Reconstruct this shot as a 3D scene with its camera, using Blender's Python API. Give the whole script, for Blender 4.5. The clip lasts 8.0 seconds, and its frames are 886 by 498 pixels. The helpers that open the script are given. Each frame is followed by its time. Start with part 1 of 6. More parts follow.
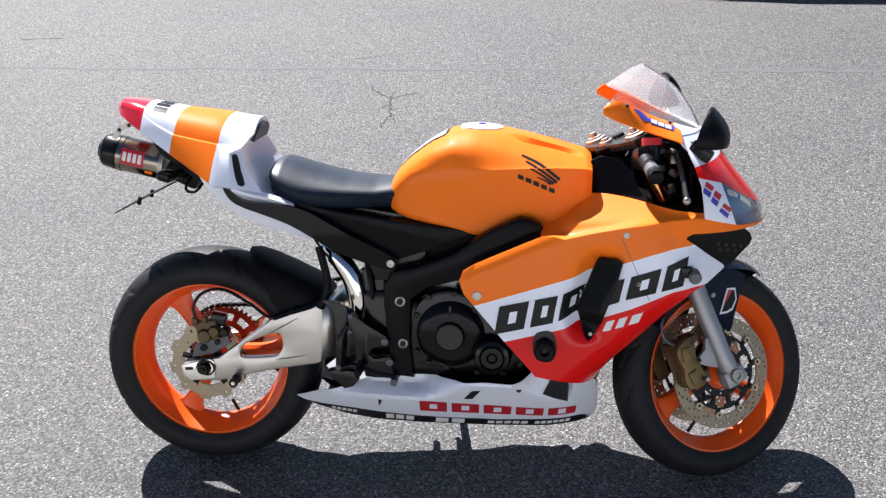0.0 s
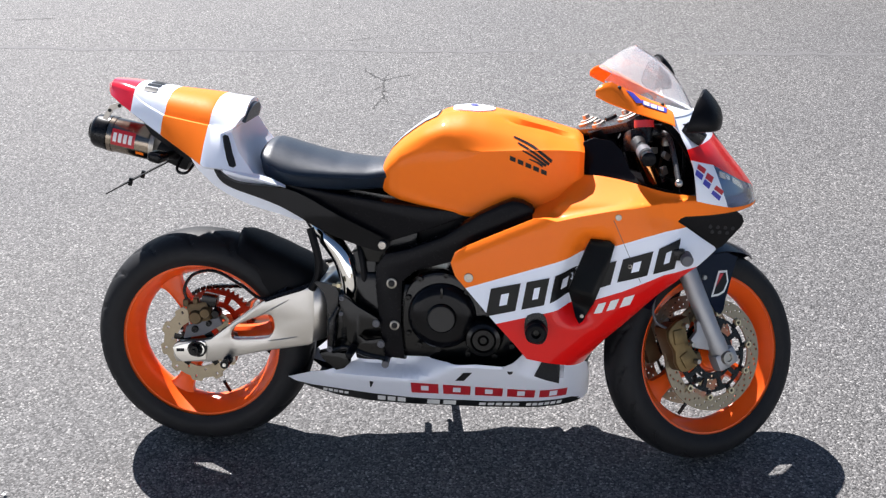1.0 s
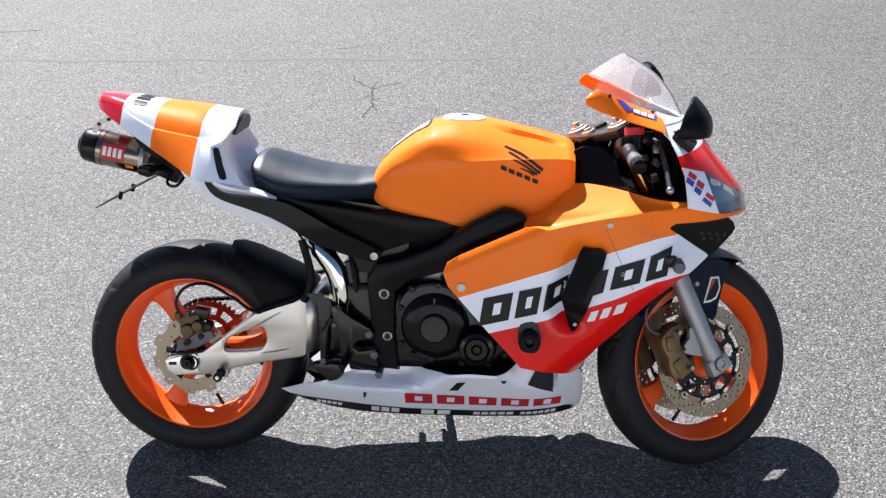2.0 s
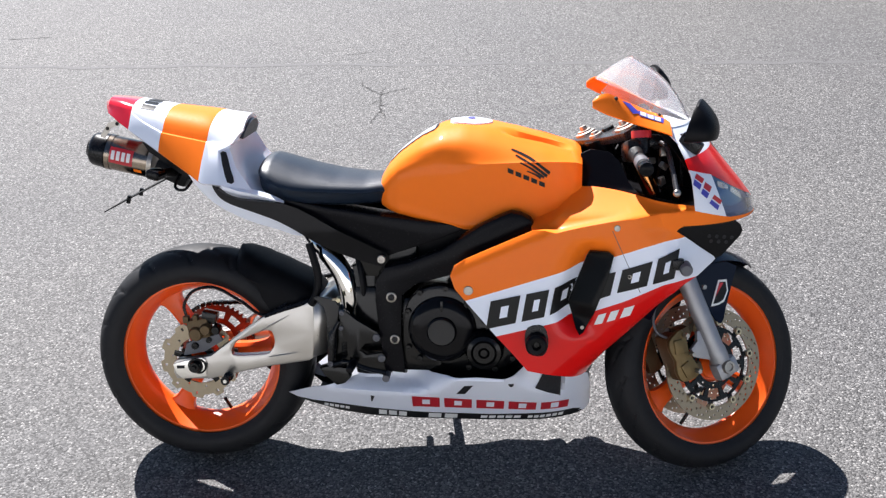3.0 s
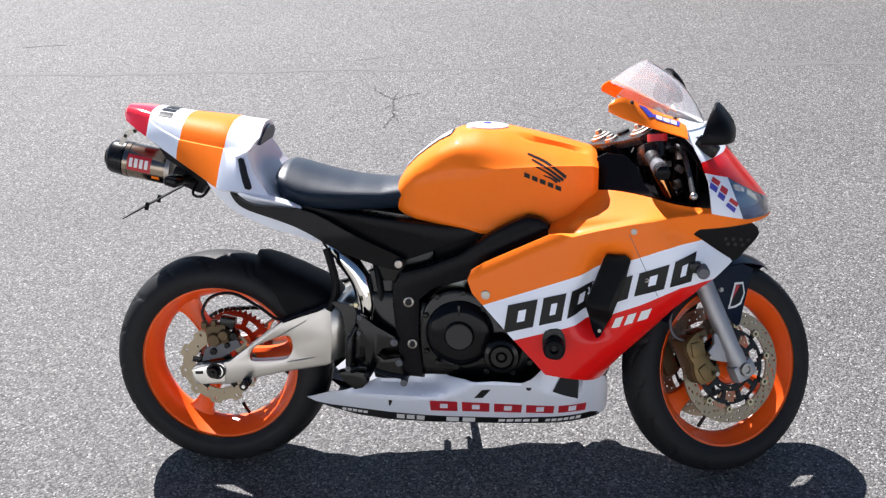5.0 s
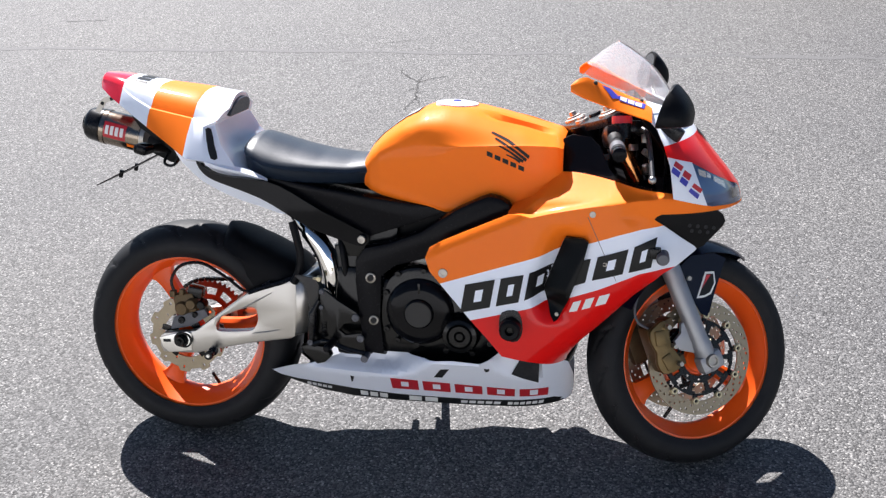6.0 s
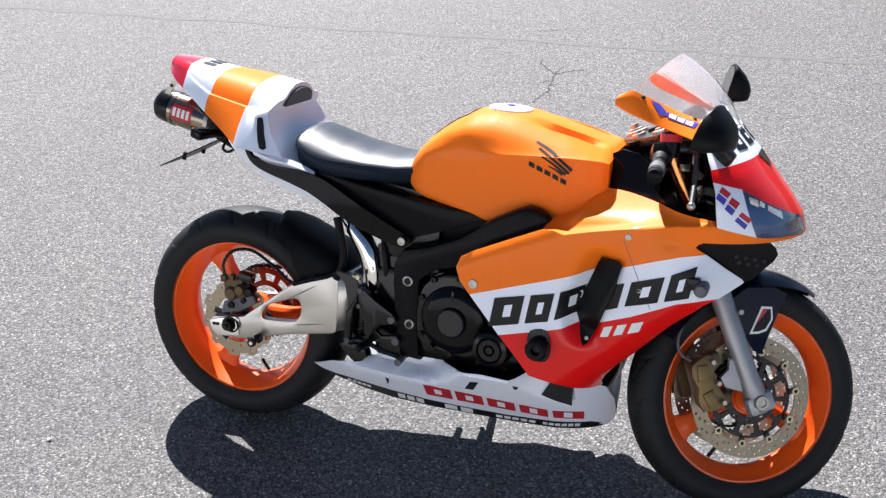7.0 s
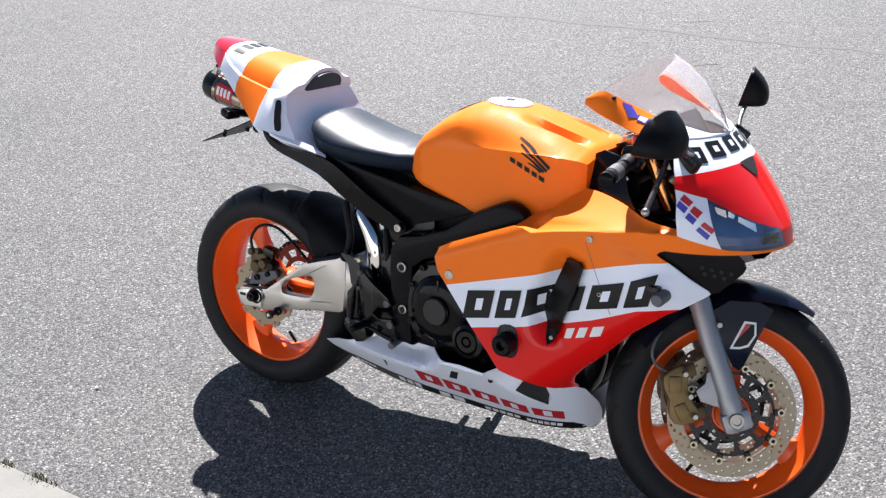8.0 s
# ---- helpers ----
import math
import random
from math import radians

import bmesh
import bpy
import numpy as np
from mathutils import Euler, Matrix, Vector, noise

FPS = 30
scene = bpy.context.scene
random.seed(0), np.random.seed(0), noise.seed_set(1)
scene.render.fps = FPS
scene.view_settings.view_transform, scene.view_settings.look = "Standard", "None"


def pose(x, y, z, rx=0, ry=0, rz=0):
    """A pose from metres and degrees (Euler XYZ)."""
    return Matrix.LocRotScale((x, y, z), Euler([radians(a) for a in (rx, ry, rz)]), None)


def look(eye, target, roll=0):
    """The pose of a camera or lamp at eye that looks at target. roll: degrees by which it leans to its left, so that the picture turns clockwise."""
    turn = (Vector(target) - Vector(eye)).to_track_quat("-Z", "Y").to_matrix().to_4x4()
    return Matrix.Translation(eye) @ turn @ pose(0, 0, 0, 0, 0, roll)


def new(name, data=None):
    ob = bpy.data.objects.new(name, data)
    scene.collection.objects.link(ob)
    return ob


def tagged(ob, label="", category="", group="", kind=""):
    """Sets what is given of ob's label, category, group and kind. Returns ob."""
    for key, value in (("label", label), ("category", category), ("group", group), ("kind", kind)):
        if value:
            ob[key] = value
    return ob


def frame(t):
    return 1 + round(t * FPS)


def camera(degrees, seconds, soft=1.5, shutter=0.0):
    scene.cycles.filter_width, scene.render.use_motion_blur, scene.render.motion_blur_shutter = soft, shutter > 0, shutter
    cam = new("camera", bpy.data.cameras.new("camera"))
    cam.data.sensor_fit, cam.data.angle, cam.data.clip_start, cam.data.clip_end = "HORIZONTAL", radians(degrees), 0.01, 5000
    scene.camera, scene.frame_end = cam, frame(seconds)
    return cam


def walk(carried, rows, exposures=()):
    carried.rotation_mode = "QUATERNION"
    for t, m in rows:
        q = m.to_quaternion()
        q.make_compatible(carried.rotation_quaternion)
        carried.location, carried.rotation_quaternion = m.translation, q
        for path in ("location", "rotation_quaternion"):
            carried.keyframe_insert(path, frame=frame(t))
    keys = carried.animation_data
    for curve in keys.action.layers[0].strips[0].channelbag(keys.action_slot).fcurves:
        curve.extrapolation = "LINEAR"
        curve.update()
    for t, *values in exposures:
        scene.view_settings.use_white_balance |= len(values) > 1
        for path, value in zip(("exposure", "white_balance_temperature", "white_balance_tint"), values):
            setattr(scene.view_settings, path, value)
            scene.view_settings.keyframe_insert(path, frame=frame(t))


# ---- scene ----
import mathutils.geometry

cam = camera(42.6, 8.0, soft=1.3)
PATH = [
    (0, (0.937, -2.636, 2.048), (0.755, -0.866, 1.136), -1.2),
    (0.5, (0.94, -2.631, 2.051), (0.752, -0.863, 1.136), -1.5),
    (0.8, (0.929, -2.635, 2.049), (0.759, -0.869, 1.126), -1.1),
    (1, (0.943, -2.633, 2.043), (0.772, -0.875, 1.104), -0.9),
    (1.2, (0.942, -2.617, 2.072), (0.773, -0.868, 1.118), -1.1),
    (1.5, (0.942, -2.63, 2.045), (0.776, -0.865, 1.119), -1.2),
    (1.7, (0.94, -2.625, 2.051), (0.784, -0.863, 1.118), -1.2),
    (2.8, (0.933, -2.629, 2.053), (0.771, -0.86, 1.133), -1.8),
    (3, (0.943, -2.632, 2.044), (0.773, -0.864, 1.125), -1.7),
    (3.5, (0.943, -2.629, 2.044), (0.766, -0.858, 1.132), -1.5),
    (3.8, (0.943, -2.634, 2.05), (0.756, -0.862, 1.141), -1.8),
    (4, (0.942, -2.636, 2.045), (0.749, -0.864, 1.136), -2.1),
    (4.5, (0.943, -2.639, 2.049), (0.748, -0.868, 1.142), -2.5),
    (4.7, (0.924, -2.643, 2.053), (0.744, -0.871, 1.145), -2.1),
    (5.8, (1.089, -2.621, 2.015), (0.825, -0.87, 1.085), -3.1),
    (6, (1.213, -2.603, 2.002), (0.897, -0.857, 1.079), -2.1),
    (6.2, (1.347, -2.554, 2.032), (0.932, -0.835, 1.098), -1.4),
    (6.5, (1.429, -2.519, 2.028), (0.9, -0.832, 1.094), -4.3),
    (6.7, (1.467, -2.476, 2.025), (0.888, -0.806, 1.089), -4.5),
    (7, (1.584, -2.384, 2.008), (0.932, -0.745, 1.065), -2.7),
    (7.2, (1.697, -2.309, 2.012), (0.986, -0.706, 1.05), -4.2),
    (7.5, (1.917, -2.212, 1.989), (1.069, -0.681, 1.022), -4.9),
    (7.8, (2.089, -2.18, 1.994), (1.123, -0.707, 1.047), -4.3),
    (8, (2.155, -2.127, 2.008), (1.14, -0.687, 1.061), -5.0),
]
walk(cam, [(t, look(eye, target, roll)) for t, eye, target, roll in PATH], [(0, 1.37), (0.6, 1.42), (1.2, 1.43), (4.5, 1.43), (7, 1.46), (8, 1.46)])

# ---- light ----
SUN_WAY = Vector((0.45, -0.78, -1.0)).normalized()
sun = new("sun", bpy.data.lights.new("sun", "SUN"))
sun.data.energy, sun.data.angle, sun.data.color = 5.0, radians(0.53), (1.0, 0.965, 0.962)
sun.matrix_world = look((0, 0, 20), Vector((0, 0, 20)) + SUN_WAY)
world = bpy.data.worlds.new("sky")
scene.world = world
world.use_nodes = True
sky = world.node_tree.nodes.new("ShaderNodeTexSky")
sky.sky_type, sky.sun_disc = "NISHITA", False
sky.air_density, sky.dust_density, sky.ozone_density = 0.75, 0.3, 3.0
sky.sun_elevation = math.asin(-SUN_WAY.z)
sky.sun_rotation = math.atan2(-SUN_WAY.x, -SUN_WAY.y)
world.node_tree.links.new(sky.outputs["Color"], world.node_tree.nodes["Background"].inputs["Color"])
world.node_tree.nodes["Background"].inputs["Strength"].default_value = 0.042


# ---- materials ----
def material(name, color, rough=0.5, metal=0.0, coat=0.0, vary=0.06, scale=30.0, bump=0.0, bump_scale=400.0, spec=0.5):
    """A painted, moulded or cast surface: slow tint changes, fine mottling of the gloss, and a fine relief."""
    m = bpy.data.materials.new(name)
    m.use_nodes = True
    nt = m.node_tree
    b = nt.nodes["Principled BSDF"]
    geo = nt.nodes.new("ShaderNodeTexCoord")
    n1 = nt.nodes.new("ShaderNodeTexNoise")
    n1.inputs["Scale"].default_value, n1.inputs["Detail"].default_value = scale, 6
    nt.links.new(geo.outputs["Object"], n1.inputs["Vector"])
    mix = nt.nodes.new("ShaderNodeMix")
    mix.data_type = "RGBA"
    mix.inputs[6].default_value = (*[c * (1 - vary) for c in color], 1)
    mix.inputs[7].default_value = (*[min(1, c * (1 + vary)) for c in color], 1)
    nt.links.new(n1.outputs["Fac"], mix.inputs[0])
    nt.links.new(mix.outputs[2], b.inputs["Base Color"])
    ramp = nt.nodes.new("ShaderNodeMapRange")
    ramp.inputs[3].default_value, ramp.inputs[4].default_value = max(0.02, rough * 0.8), min(1, rough * 1.2)
    n2 = nt.nodes.new("ShaderNodeTexNoise")
    n2.inputs["Scale"].default_value, n2.inputs["Detail"].default_value = scale * 5, 4
    nt.links.new(geo.outputs["Object"], n2.inputs["Vector"])
    nt.links.new(n2.outputs["Fac"], ramp.inputs[0])
    nt.links.new(ramp.outputs[0], b.inputs["Roughness"])
    b.inputs["Metallic"].default_value = metal
    b.inputs["Coat Weight"].default_value = coat
    b.inputs["Coat Roughness"].default_value = 0.06
    b.inputs["Specular IOR Level"].default_value = spec
    if bump:
        n3 = nt.nodes.new("ShaderNodeTexNoise")
        n3.inputs["Scale"].default_value, n3.inputs["Detail"].default_value = bump_scale, 3
        nt.links.new(geo.outputs["Object"], n3.inputs["Vector"])
        bp = nt.nodes.new("ShaderNodeBump")
        bp.inputs["Strength"].default_value, bp.inputs["Distance"].default_value = bump, 0.001
        nt.links.new(n3.outputs["Fac"], bp.inputs["Height"])
        nt.links.new(bp.outputs["Normal"], b.inputs["Normal"])
    return m


ORANGE = material("orange_paint", (0.99, 0.194, 0.013), 0.5, coat=0.22, vary=0.03, spec=0.08)
WHITE = material("white_paint", (0.80, 0.835, 0.92), 0.4, coat=0.6, vary=0.02)
RED = material("red_paint", (0.74, 0.007, 0.006), 0.32, coat=0.4, vary=0.04, spec=0.12)
BLACK = material("black_paint", (0.005, 0.005, 0.006), 0.28, coat=0.1, vary=0.2, spec=0.2)
SATIN = material("satin_black", (0.004, 0.004, 0.0055), 0.26, vary=0.25, bump=0.1, spec=0.09)
PLASTIC = material("black_plastic", (0.005, 0.005, 0.006), 0.38, vary=0.25, bump=0.3, bump_scale=900, spec=0.11)
ENGINE = material("engine_black", (0.005, 0.005, 0.005), 0.18, vary=0.3, scale=14, bump=0.12, bump_scale=250, spec=0.28)
GLOSS = material("gloss_black", (0.004, 0.004, 0.005), 0.12, vary=0.3, coat=0.03, spec=0.12)
RUBBER = material("tyre_rubber", (0.010, 0.010, 0.011), 0.6, vary=0.25, scale=12, bump=0.3, bump_scale=300, spec=0.25)
VINYL = material("seat_vinyl", (0.009, 0.016, 0.028), 0.40, vary=0.2, bump=0.3, bump_scale=500, spec=0.5)
RIM = material("rim_orange", (0.84, 0.105, 0.008), 0.4, coat=0.3, vary=0.05, spec=0.3)
ALUMINIUM = material("brushed_aluminium", (0.43, 0.412, 0.385), 0.30, metal=0.95, vary=0.06, scale=14, bump=0.03)
MATT = material("matt_black", (0.006, 0.006, 0.007), 0.55, vary=0.3, bump=0.25, bump_scale=700, spec=0.08)
POLISHED = material("polished_aluminium", (0.74, 0.72, 0.68), 0.3, metal=0.95, vary=0.06, scale=60)
STEEL = material("steel", (0.40, 0.37, 0.33), 0.42, metal=1.0, vary=0.15, scale=40)
CHROME = material("chrome", (0.75, 0.73, 0.70), 0.06, metal=1.0, vary=0.03)
# rear caliper's brown-gold, and gold darkened for shade on the front caliper bodies
DIM_GOLD = material("dim_gold_caliper", (0.105, 0.068, 0.030), 0.5, metal=0.5, vary=0.35, scale=60, bump=0.3)
DARK_GLASS = material("tinted_mirror", (0.13, 0.14, 0.16), 0.04, metal=1.0, vary=0.05)
HEEL_GREY = material("dull_heel_plate", (0.030, 0.027, 0.024), 0.55, vary=0.2)
PAD = material("scuffed_grey", (0.30, 0.30, 0.32), 0.4, vary=0.5, scale=90)
GOLD = material("gold_anodised", (0.185, 0.125, 0.052), 0.45, metal=0.7, vary=0.3, scale=50, bump=0.3)
BRASS = material("bobbin_gold", (0.60, 0.52, 0.34), 0.45, metal=0.7, vary=0.1)
BOWL = material("headlight_bowl", (0.07, 0.14, 0.30), 0.35, metal=0.2, vary=0.3, scale=18)
FACET = material("lamp_facet", (0.90, 0.91, 0.93), 0.22, metal=1.0, vary=0.05)
RUST = material("anodised_red_brown", (0.11, 0.028, 0.018), 0.4, metal=0.7, vary=0.2)
NAVY = material("blue_black_paint", (0.004, 0.005, 0.014), 0.25, coat=0.05, spec=0.2)
FORK = material("grey_fork_paint", (0.36, 0.36, 0.37), 0.45, metal=0.6, vary=0.08, scale=40)
TITAN = material("titanium", (0.27, 0.225, 0.18), 0.2, metal=1.0, vary=0.15, scale=25)
DISC = material("disc_steel", (0.31, 0.26, 0.185), 0.45, metal=0.9, vary=0.12, scale=60)
TUBE = material("copper_fork_tube", (0.62, 0.25, 0.08), 0.16, metal=0.95, vary=0.1)
CAR = material("silver_car_paint", (0.3, 0.3, 0.32), 0.35, metal=0.5, coat=0.5)
VENT_BLACK = material("vent_black", (0.004, 0.004, 0.004), 0.3, vary=0.5, scale=200, spec=0.12)
BADGE = material("badge_grey", (0.022, 0.021, 0.020), 0.45, vary=0.1, spec=0.3)
# near-black of screws and radiator; also painted for shade inside holes and slots
DARK = material("dark_recess", (0.006, 0.006, 0.007), 0.7)
BLUE = material("blue_film", (0.05, 0.05, 0.38), 0.35)
CLAMP = material("dark_alloy", (0.045, 0.045, 0.048), 0.28, metal=0.4, vary=0.15, scale=40)
GREY = material("grey_plastic", (0.10, 0.10, 0.11), 0.5, vary=0.1)
BAR_BLACK = material("black_film", (0.010, 0.010, 0.010), 0.35, spec=0.2)
BAR_RED = material("red_film", (0.50, 0.02, 0.03), 0.35)
BAR_WHITE = material("white_film", (0.78, 0.78, 0.76), 0.4)


def glass(name, tint, rough=0.02, ior=1.45):
    m = bpy.data.materials.new(name)
    m.use_nodes = True
    b = m.node_tree.nodes["Principled BSDF"]
    b.inputs["Base Color"].default_value = (*tint, 1)
    b.inputs["Transmission Weight"].default_value = 1.0
    b.inputs["Roughness"].default_value = rough
    b.inputs["IOR"].default_value = ior
    return m


def hazy(m, share, color):
    """Mixes a share of translucent colour into the glass, for a milky look."""
    nt = m.node_tree
    mix, veil = nt.nodes.new("ShaderNodeMixShader"), nt.nodes.new("ShaderNodeBsdfTranslucent")
    veil.inputs[0].default_value = (*color, 1)
    mix.inputs[0].default_value = share
    nt.links.new(nt.nodes["Principled BSDF"].outputs[0], mix.inputs[1])
    nt.links.new(veil.outputs[0], mix.inputs[2])
    nt.links.new(mix.outputs[0], nt.nodes["Material Output"].inputs[0])
    return m


SCREEN = hazy(glass("clear_screen", (0.96, 0.96, 0.97), 0.03, 1.3), 0.10, (0.76, 0.75, 0.78))
LENS = glass("headlight_lens", (0.93, 0.95, 0.98), 0.01)
TAIL_LENS = material("red_lens", (0.62, 0.015, 0.03), 0.12, coat=1.0)


def asphalt():
    m = bpy.data.materials.new("asphalt")
    m.use_nodes = True
    nt = m.node_tree
    b = nt.nodes["Principled BSDF"]
    geo = nt.nodes.new("ShaderNodeNewGeometry")

    def tex(kind, **inputs):
        n = nt.nodes.new(kind)
        for k, v in inputs.items():
            n.inputs[k].default_value = v
        nt.links.new(geo.outputs["Position"], n.inputs["Vector"])
        return n

    def ramp(source, stops):
        r = nt.nodes.new("ShaderNodeValToRGB")
        r.color_ramp.elements[0].position, r.color_ramp.elements[0].color = stops[0][0], (*stops[0][1], 1)
        r.color_ramp.elements[1].position, r.color_ramp.elements[1].color = stops[-1][0], (*stops[-1][1], 1)
        for at, c in stops[1:-1]:
            e = r.color_ramp.elements.new(at)
            e.color = (*c, 1)
        nt.links.new(source, r.inputs[0])
        return r.outputs[0]

    def mix(kind, fac, a, c):
        n = nt.nodes.new("ShaderNodeMix")
        n.data_type, n.blend_type = "RGBA", kind
        for socket, value in ((n.inputs[0], fac), (n.inputs[6], a), (n.inputs[7], c)):
            if isinstance(value, (int, float)):
                socket.default_value = value
            else:
                nt.links.new(value, socket)
        return n.outputs[2]

    stones = tex("ShaderNodeTexVoronoi", Scale=172.0, Randomness=1.0)
    tone = nt.nodes.new("ShaderNodeSeparateColor")
    nt.links.new(stones.outputs["Color"], tone.inputs[0])
    grain = ramp(tone.outputs[0], [(0.0, (0.030, 0.0296, 0.0299)), (0.40, (0.088, 0.0866, 0.0868)), (0.8, (0.150, 0.1475, 0.1478)), (0.95, (0.222, 0.2184, 0.2165)), (1.0, (0.36, 0.353, 0.344))])
    gaps = ramp(stones.outputs["Distance"], [(0.0, (1, 1, 1)), (0.62, (0.85, 0.85, 0.85)), (1.0, (0.35, 0.35, 0.36))])
    fine = tex("ShaderNodeTexNoise", Scale=640.0, Detail=3.0)
    fine_c = ramp(fine.outputs["Fac"], [(0.3, (0.72, 0.72, 0.72)), (0.7, (1.2, 1.2, 1.18))])
    wide = tex("ShaderNodeTexNoise", Scale=0.9, Detail=5.0)
    wide_c = ramp(wide.outputs["Fac"], [(0.3, (0.90, 0.90, 0.91)), (0.7, (1.08, 1.07, 1.05))])
    c = mix("MULTIPLY", 1.0, grain, gaps)
    c = mix("MULTIPLY", 0.8, c, fine_c)
    c = mix("MULTIPLY", 1.0, c, wide_c)
    nt.links.new(c, b.inputs["Base Color"])
    b.inputs["Roughness"].default_value = 0.74
    b.inputs["Specular IOR Level"].default_value = 0.42
    bp = nt.nodes.new("ShaderNodeBump")
    bp.inputs["Strength"].default_value, bp.inputs["Distance"].default_value = 0.8, 0.003
    bp.invert = True
    nt.links.new(stones.outputs["Distance"], bp.inputs["Height"])
    nt.links.new(bp.outputs["Normal"], b.inputs["Normal"])
    return m


ASPHALT = asphalt()
TAR = material("tar_crack", (0.018, 0.018, 0.018), 0.8, vary=0.4, scale=60)
SEAM = material("seam_asphalt", (0.100, 0.0985, 0.099), 0.85, vary=0.8, scale=110, bump=0.6, bump_scale=170)
CONCRETE = material("kerb_concrete", (0.185, 0.181, 0.166), 0.9, vary=0.22, scale=9, bump=0.6, bump_scale=120)
# pale surface of the added wall that bounces sunlight
BOUNCE_PALE = material("pale_bounce", (0.70, 0.71, 0.72), 0.9, vary=0.08, scale=1.5, bump=0.3, bump_scale=90)
GRASS = material("grass_blade", (0.13, 0.14, 0.055), 0.6, vary=0.3)


# ---- mesh tools ----
def part(name, bm, mat, parent=None, label="", smooth=35):
    """Links a bmesh as one mesh object; mat is a material or a list of them; smooth: the angle under which edges are shaded smooth."""
    bmesh.ops.recalc_face_normals(bm, faces=bm.faces)
    for f in bm.faces:
        f.smooth = smooth > 0
    for e in bm.edges:
        if len(e.link_faces) == 2 and e.calc_face_angle(0) > radians(smooth):
            e.smooth = False
    me = bpy.data.meshes.new(name)
    bm.to_mesh(me)
    bm.free()
    for x in mat if isinstance(mat, (list, tuple)) else [mat]:
        me.materials.append(x)
    ob = new(name, me)
    if parent is not None:
        ob.parent = parent
    if label:
        tagged(ob, label)
    return ob


def curve_through(points, per=6, closed=False):
    """Catmull-Rom through the points."""
    p = [Vector(q) for q in points]
    n, out = len(p), []
    for i in range(n if closed else n - 1):
        a, b, c, d = (p[(i + k) % n] if closed else p[min(max(i + k, 0), n - 1)] for k in (-1, 0, 1, 2))
        for j in range(per):
            t = j / per
            out.append(0.5 * (2 * b + (c - a) * t + (2 * a - 5 * b + 4 * c - d) * t * t + (3 * b - a - 3 * c + d) * t ** 3))
    if not closed:
        out.append(p[-1])
    return out


def at(table, x):
    """Linear reading of rows (x, value)."""
    xs = [r[0] for r in table]
    return float(np.interp(x, xs, [r[1] for r in table]))


def skin(bm, rings, cap=True, closed=True):
    """Joins rings of equal length into a surface."""
    vs = [[bm.verts.new(p) for p in r] for r in rings]
    n = len(vs[0])
    for a, b in zip(vs, vs[1:]):
        for i in range(n if closed else n - 1):
            j = (i + 1) % n
            bm.faces.new((a[i], a[j], b[j], b[i]))
    if cap and closed:
        bm.faces.new(list(reversed(vs[0])))
        bm.faces.new(vs[-1])
    return vs


def tube(points, radius, seg=12, cap=True, bm=None):
    """A round rod along points; radius: one number or one for each point."""
    bm = bm or bmesh.new()
    p = [Vector(q) for q in points]
    r = radius if isinstance(radius, (list, tuple)) else [radius] * len(p)
    side, rings = None, []
    for i, q in enumerate(p):
        d = (p[min(i + 1, len(p) - 1)] - p[max(i - 1, 0)]).normalized()
        if side is None:
            side = d.cross(Vector((0, 0, 1)) if abs(d.z) < 0.9 else Vector((0, 1, 0))).normalized()
        side = (side - d * side.dot(d)).normalized()
        up = d.cross(side)
        rings.append([q + r[i] * (math.cos(a) * side + math.sin(a) * up) for a in (2 * math.pi * k / seg for k in range(seg))])
    skin(bm, rings, cap)
    return bm


def turned(profile, centre=(0, 0, 0), seg=48, start=0.0, sweep=360.0, bm=None):
    """Turns a profile of (radius, y) round the y axis through centre."""
    bm = bm or bmesh.new()
    full = sweep >= 359.9
    c = Vector(centre)
    rings = []
    for k in range(seg if full else seg + 1):
        a = radians(start + sweep * k / seg)
        rings.append([bm.verts.new(c + Vector((r * math.cos(a), y, r * math.sin(a)))) for r, y in profile])
    for k in range(seg):
        a, b = rings[k], rings[(k + 1) % len(rings)]
        for i in range(len(profile) - 1):
            if profile[i][0] < 1e-6 and profile[i + 1][0] < 1e-6:
                continue
            bm.faces.new((a[i], a[i + 1], b[i + 1], b[i]))
    bmesh.ops.remove_doubles(bm, verts=bm.verts, dist=1e-6)
    return bm


def lump(size, at_=(0, 0, 0), bevel=0.01, turn=None, bm=None, seg=2):
    """A block with rounded edges."""
    own = bmesh.new()
    bmesh.ops.create_cube(own, size=1.0)
    bmesh.ops.scale(own, vec=size, verts=own.verts)
    if bevel:
        bmesh.ops.bevel(own, geom=own.edges[:], offset=min(bevel, min(size) * 0.45), segments=seg, affect="EDGES", profile=0.6)
    m = Matrix.Translation(at_) @ (turn or Matrix())
    bmesh.ops.transform(own, matrix=m, verts=own.verts)
    return merge(bm, own)


def merge(bm, own):
    if bm is None:
        return own
    me = bpy.data.meshes.new("tmp")
    own.to_mesh(me)
    bm.from_mesh(me)
    own.free()
    bpy.data.meshes.remove(me)
    return bm


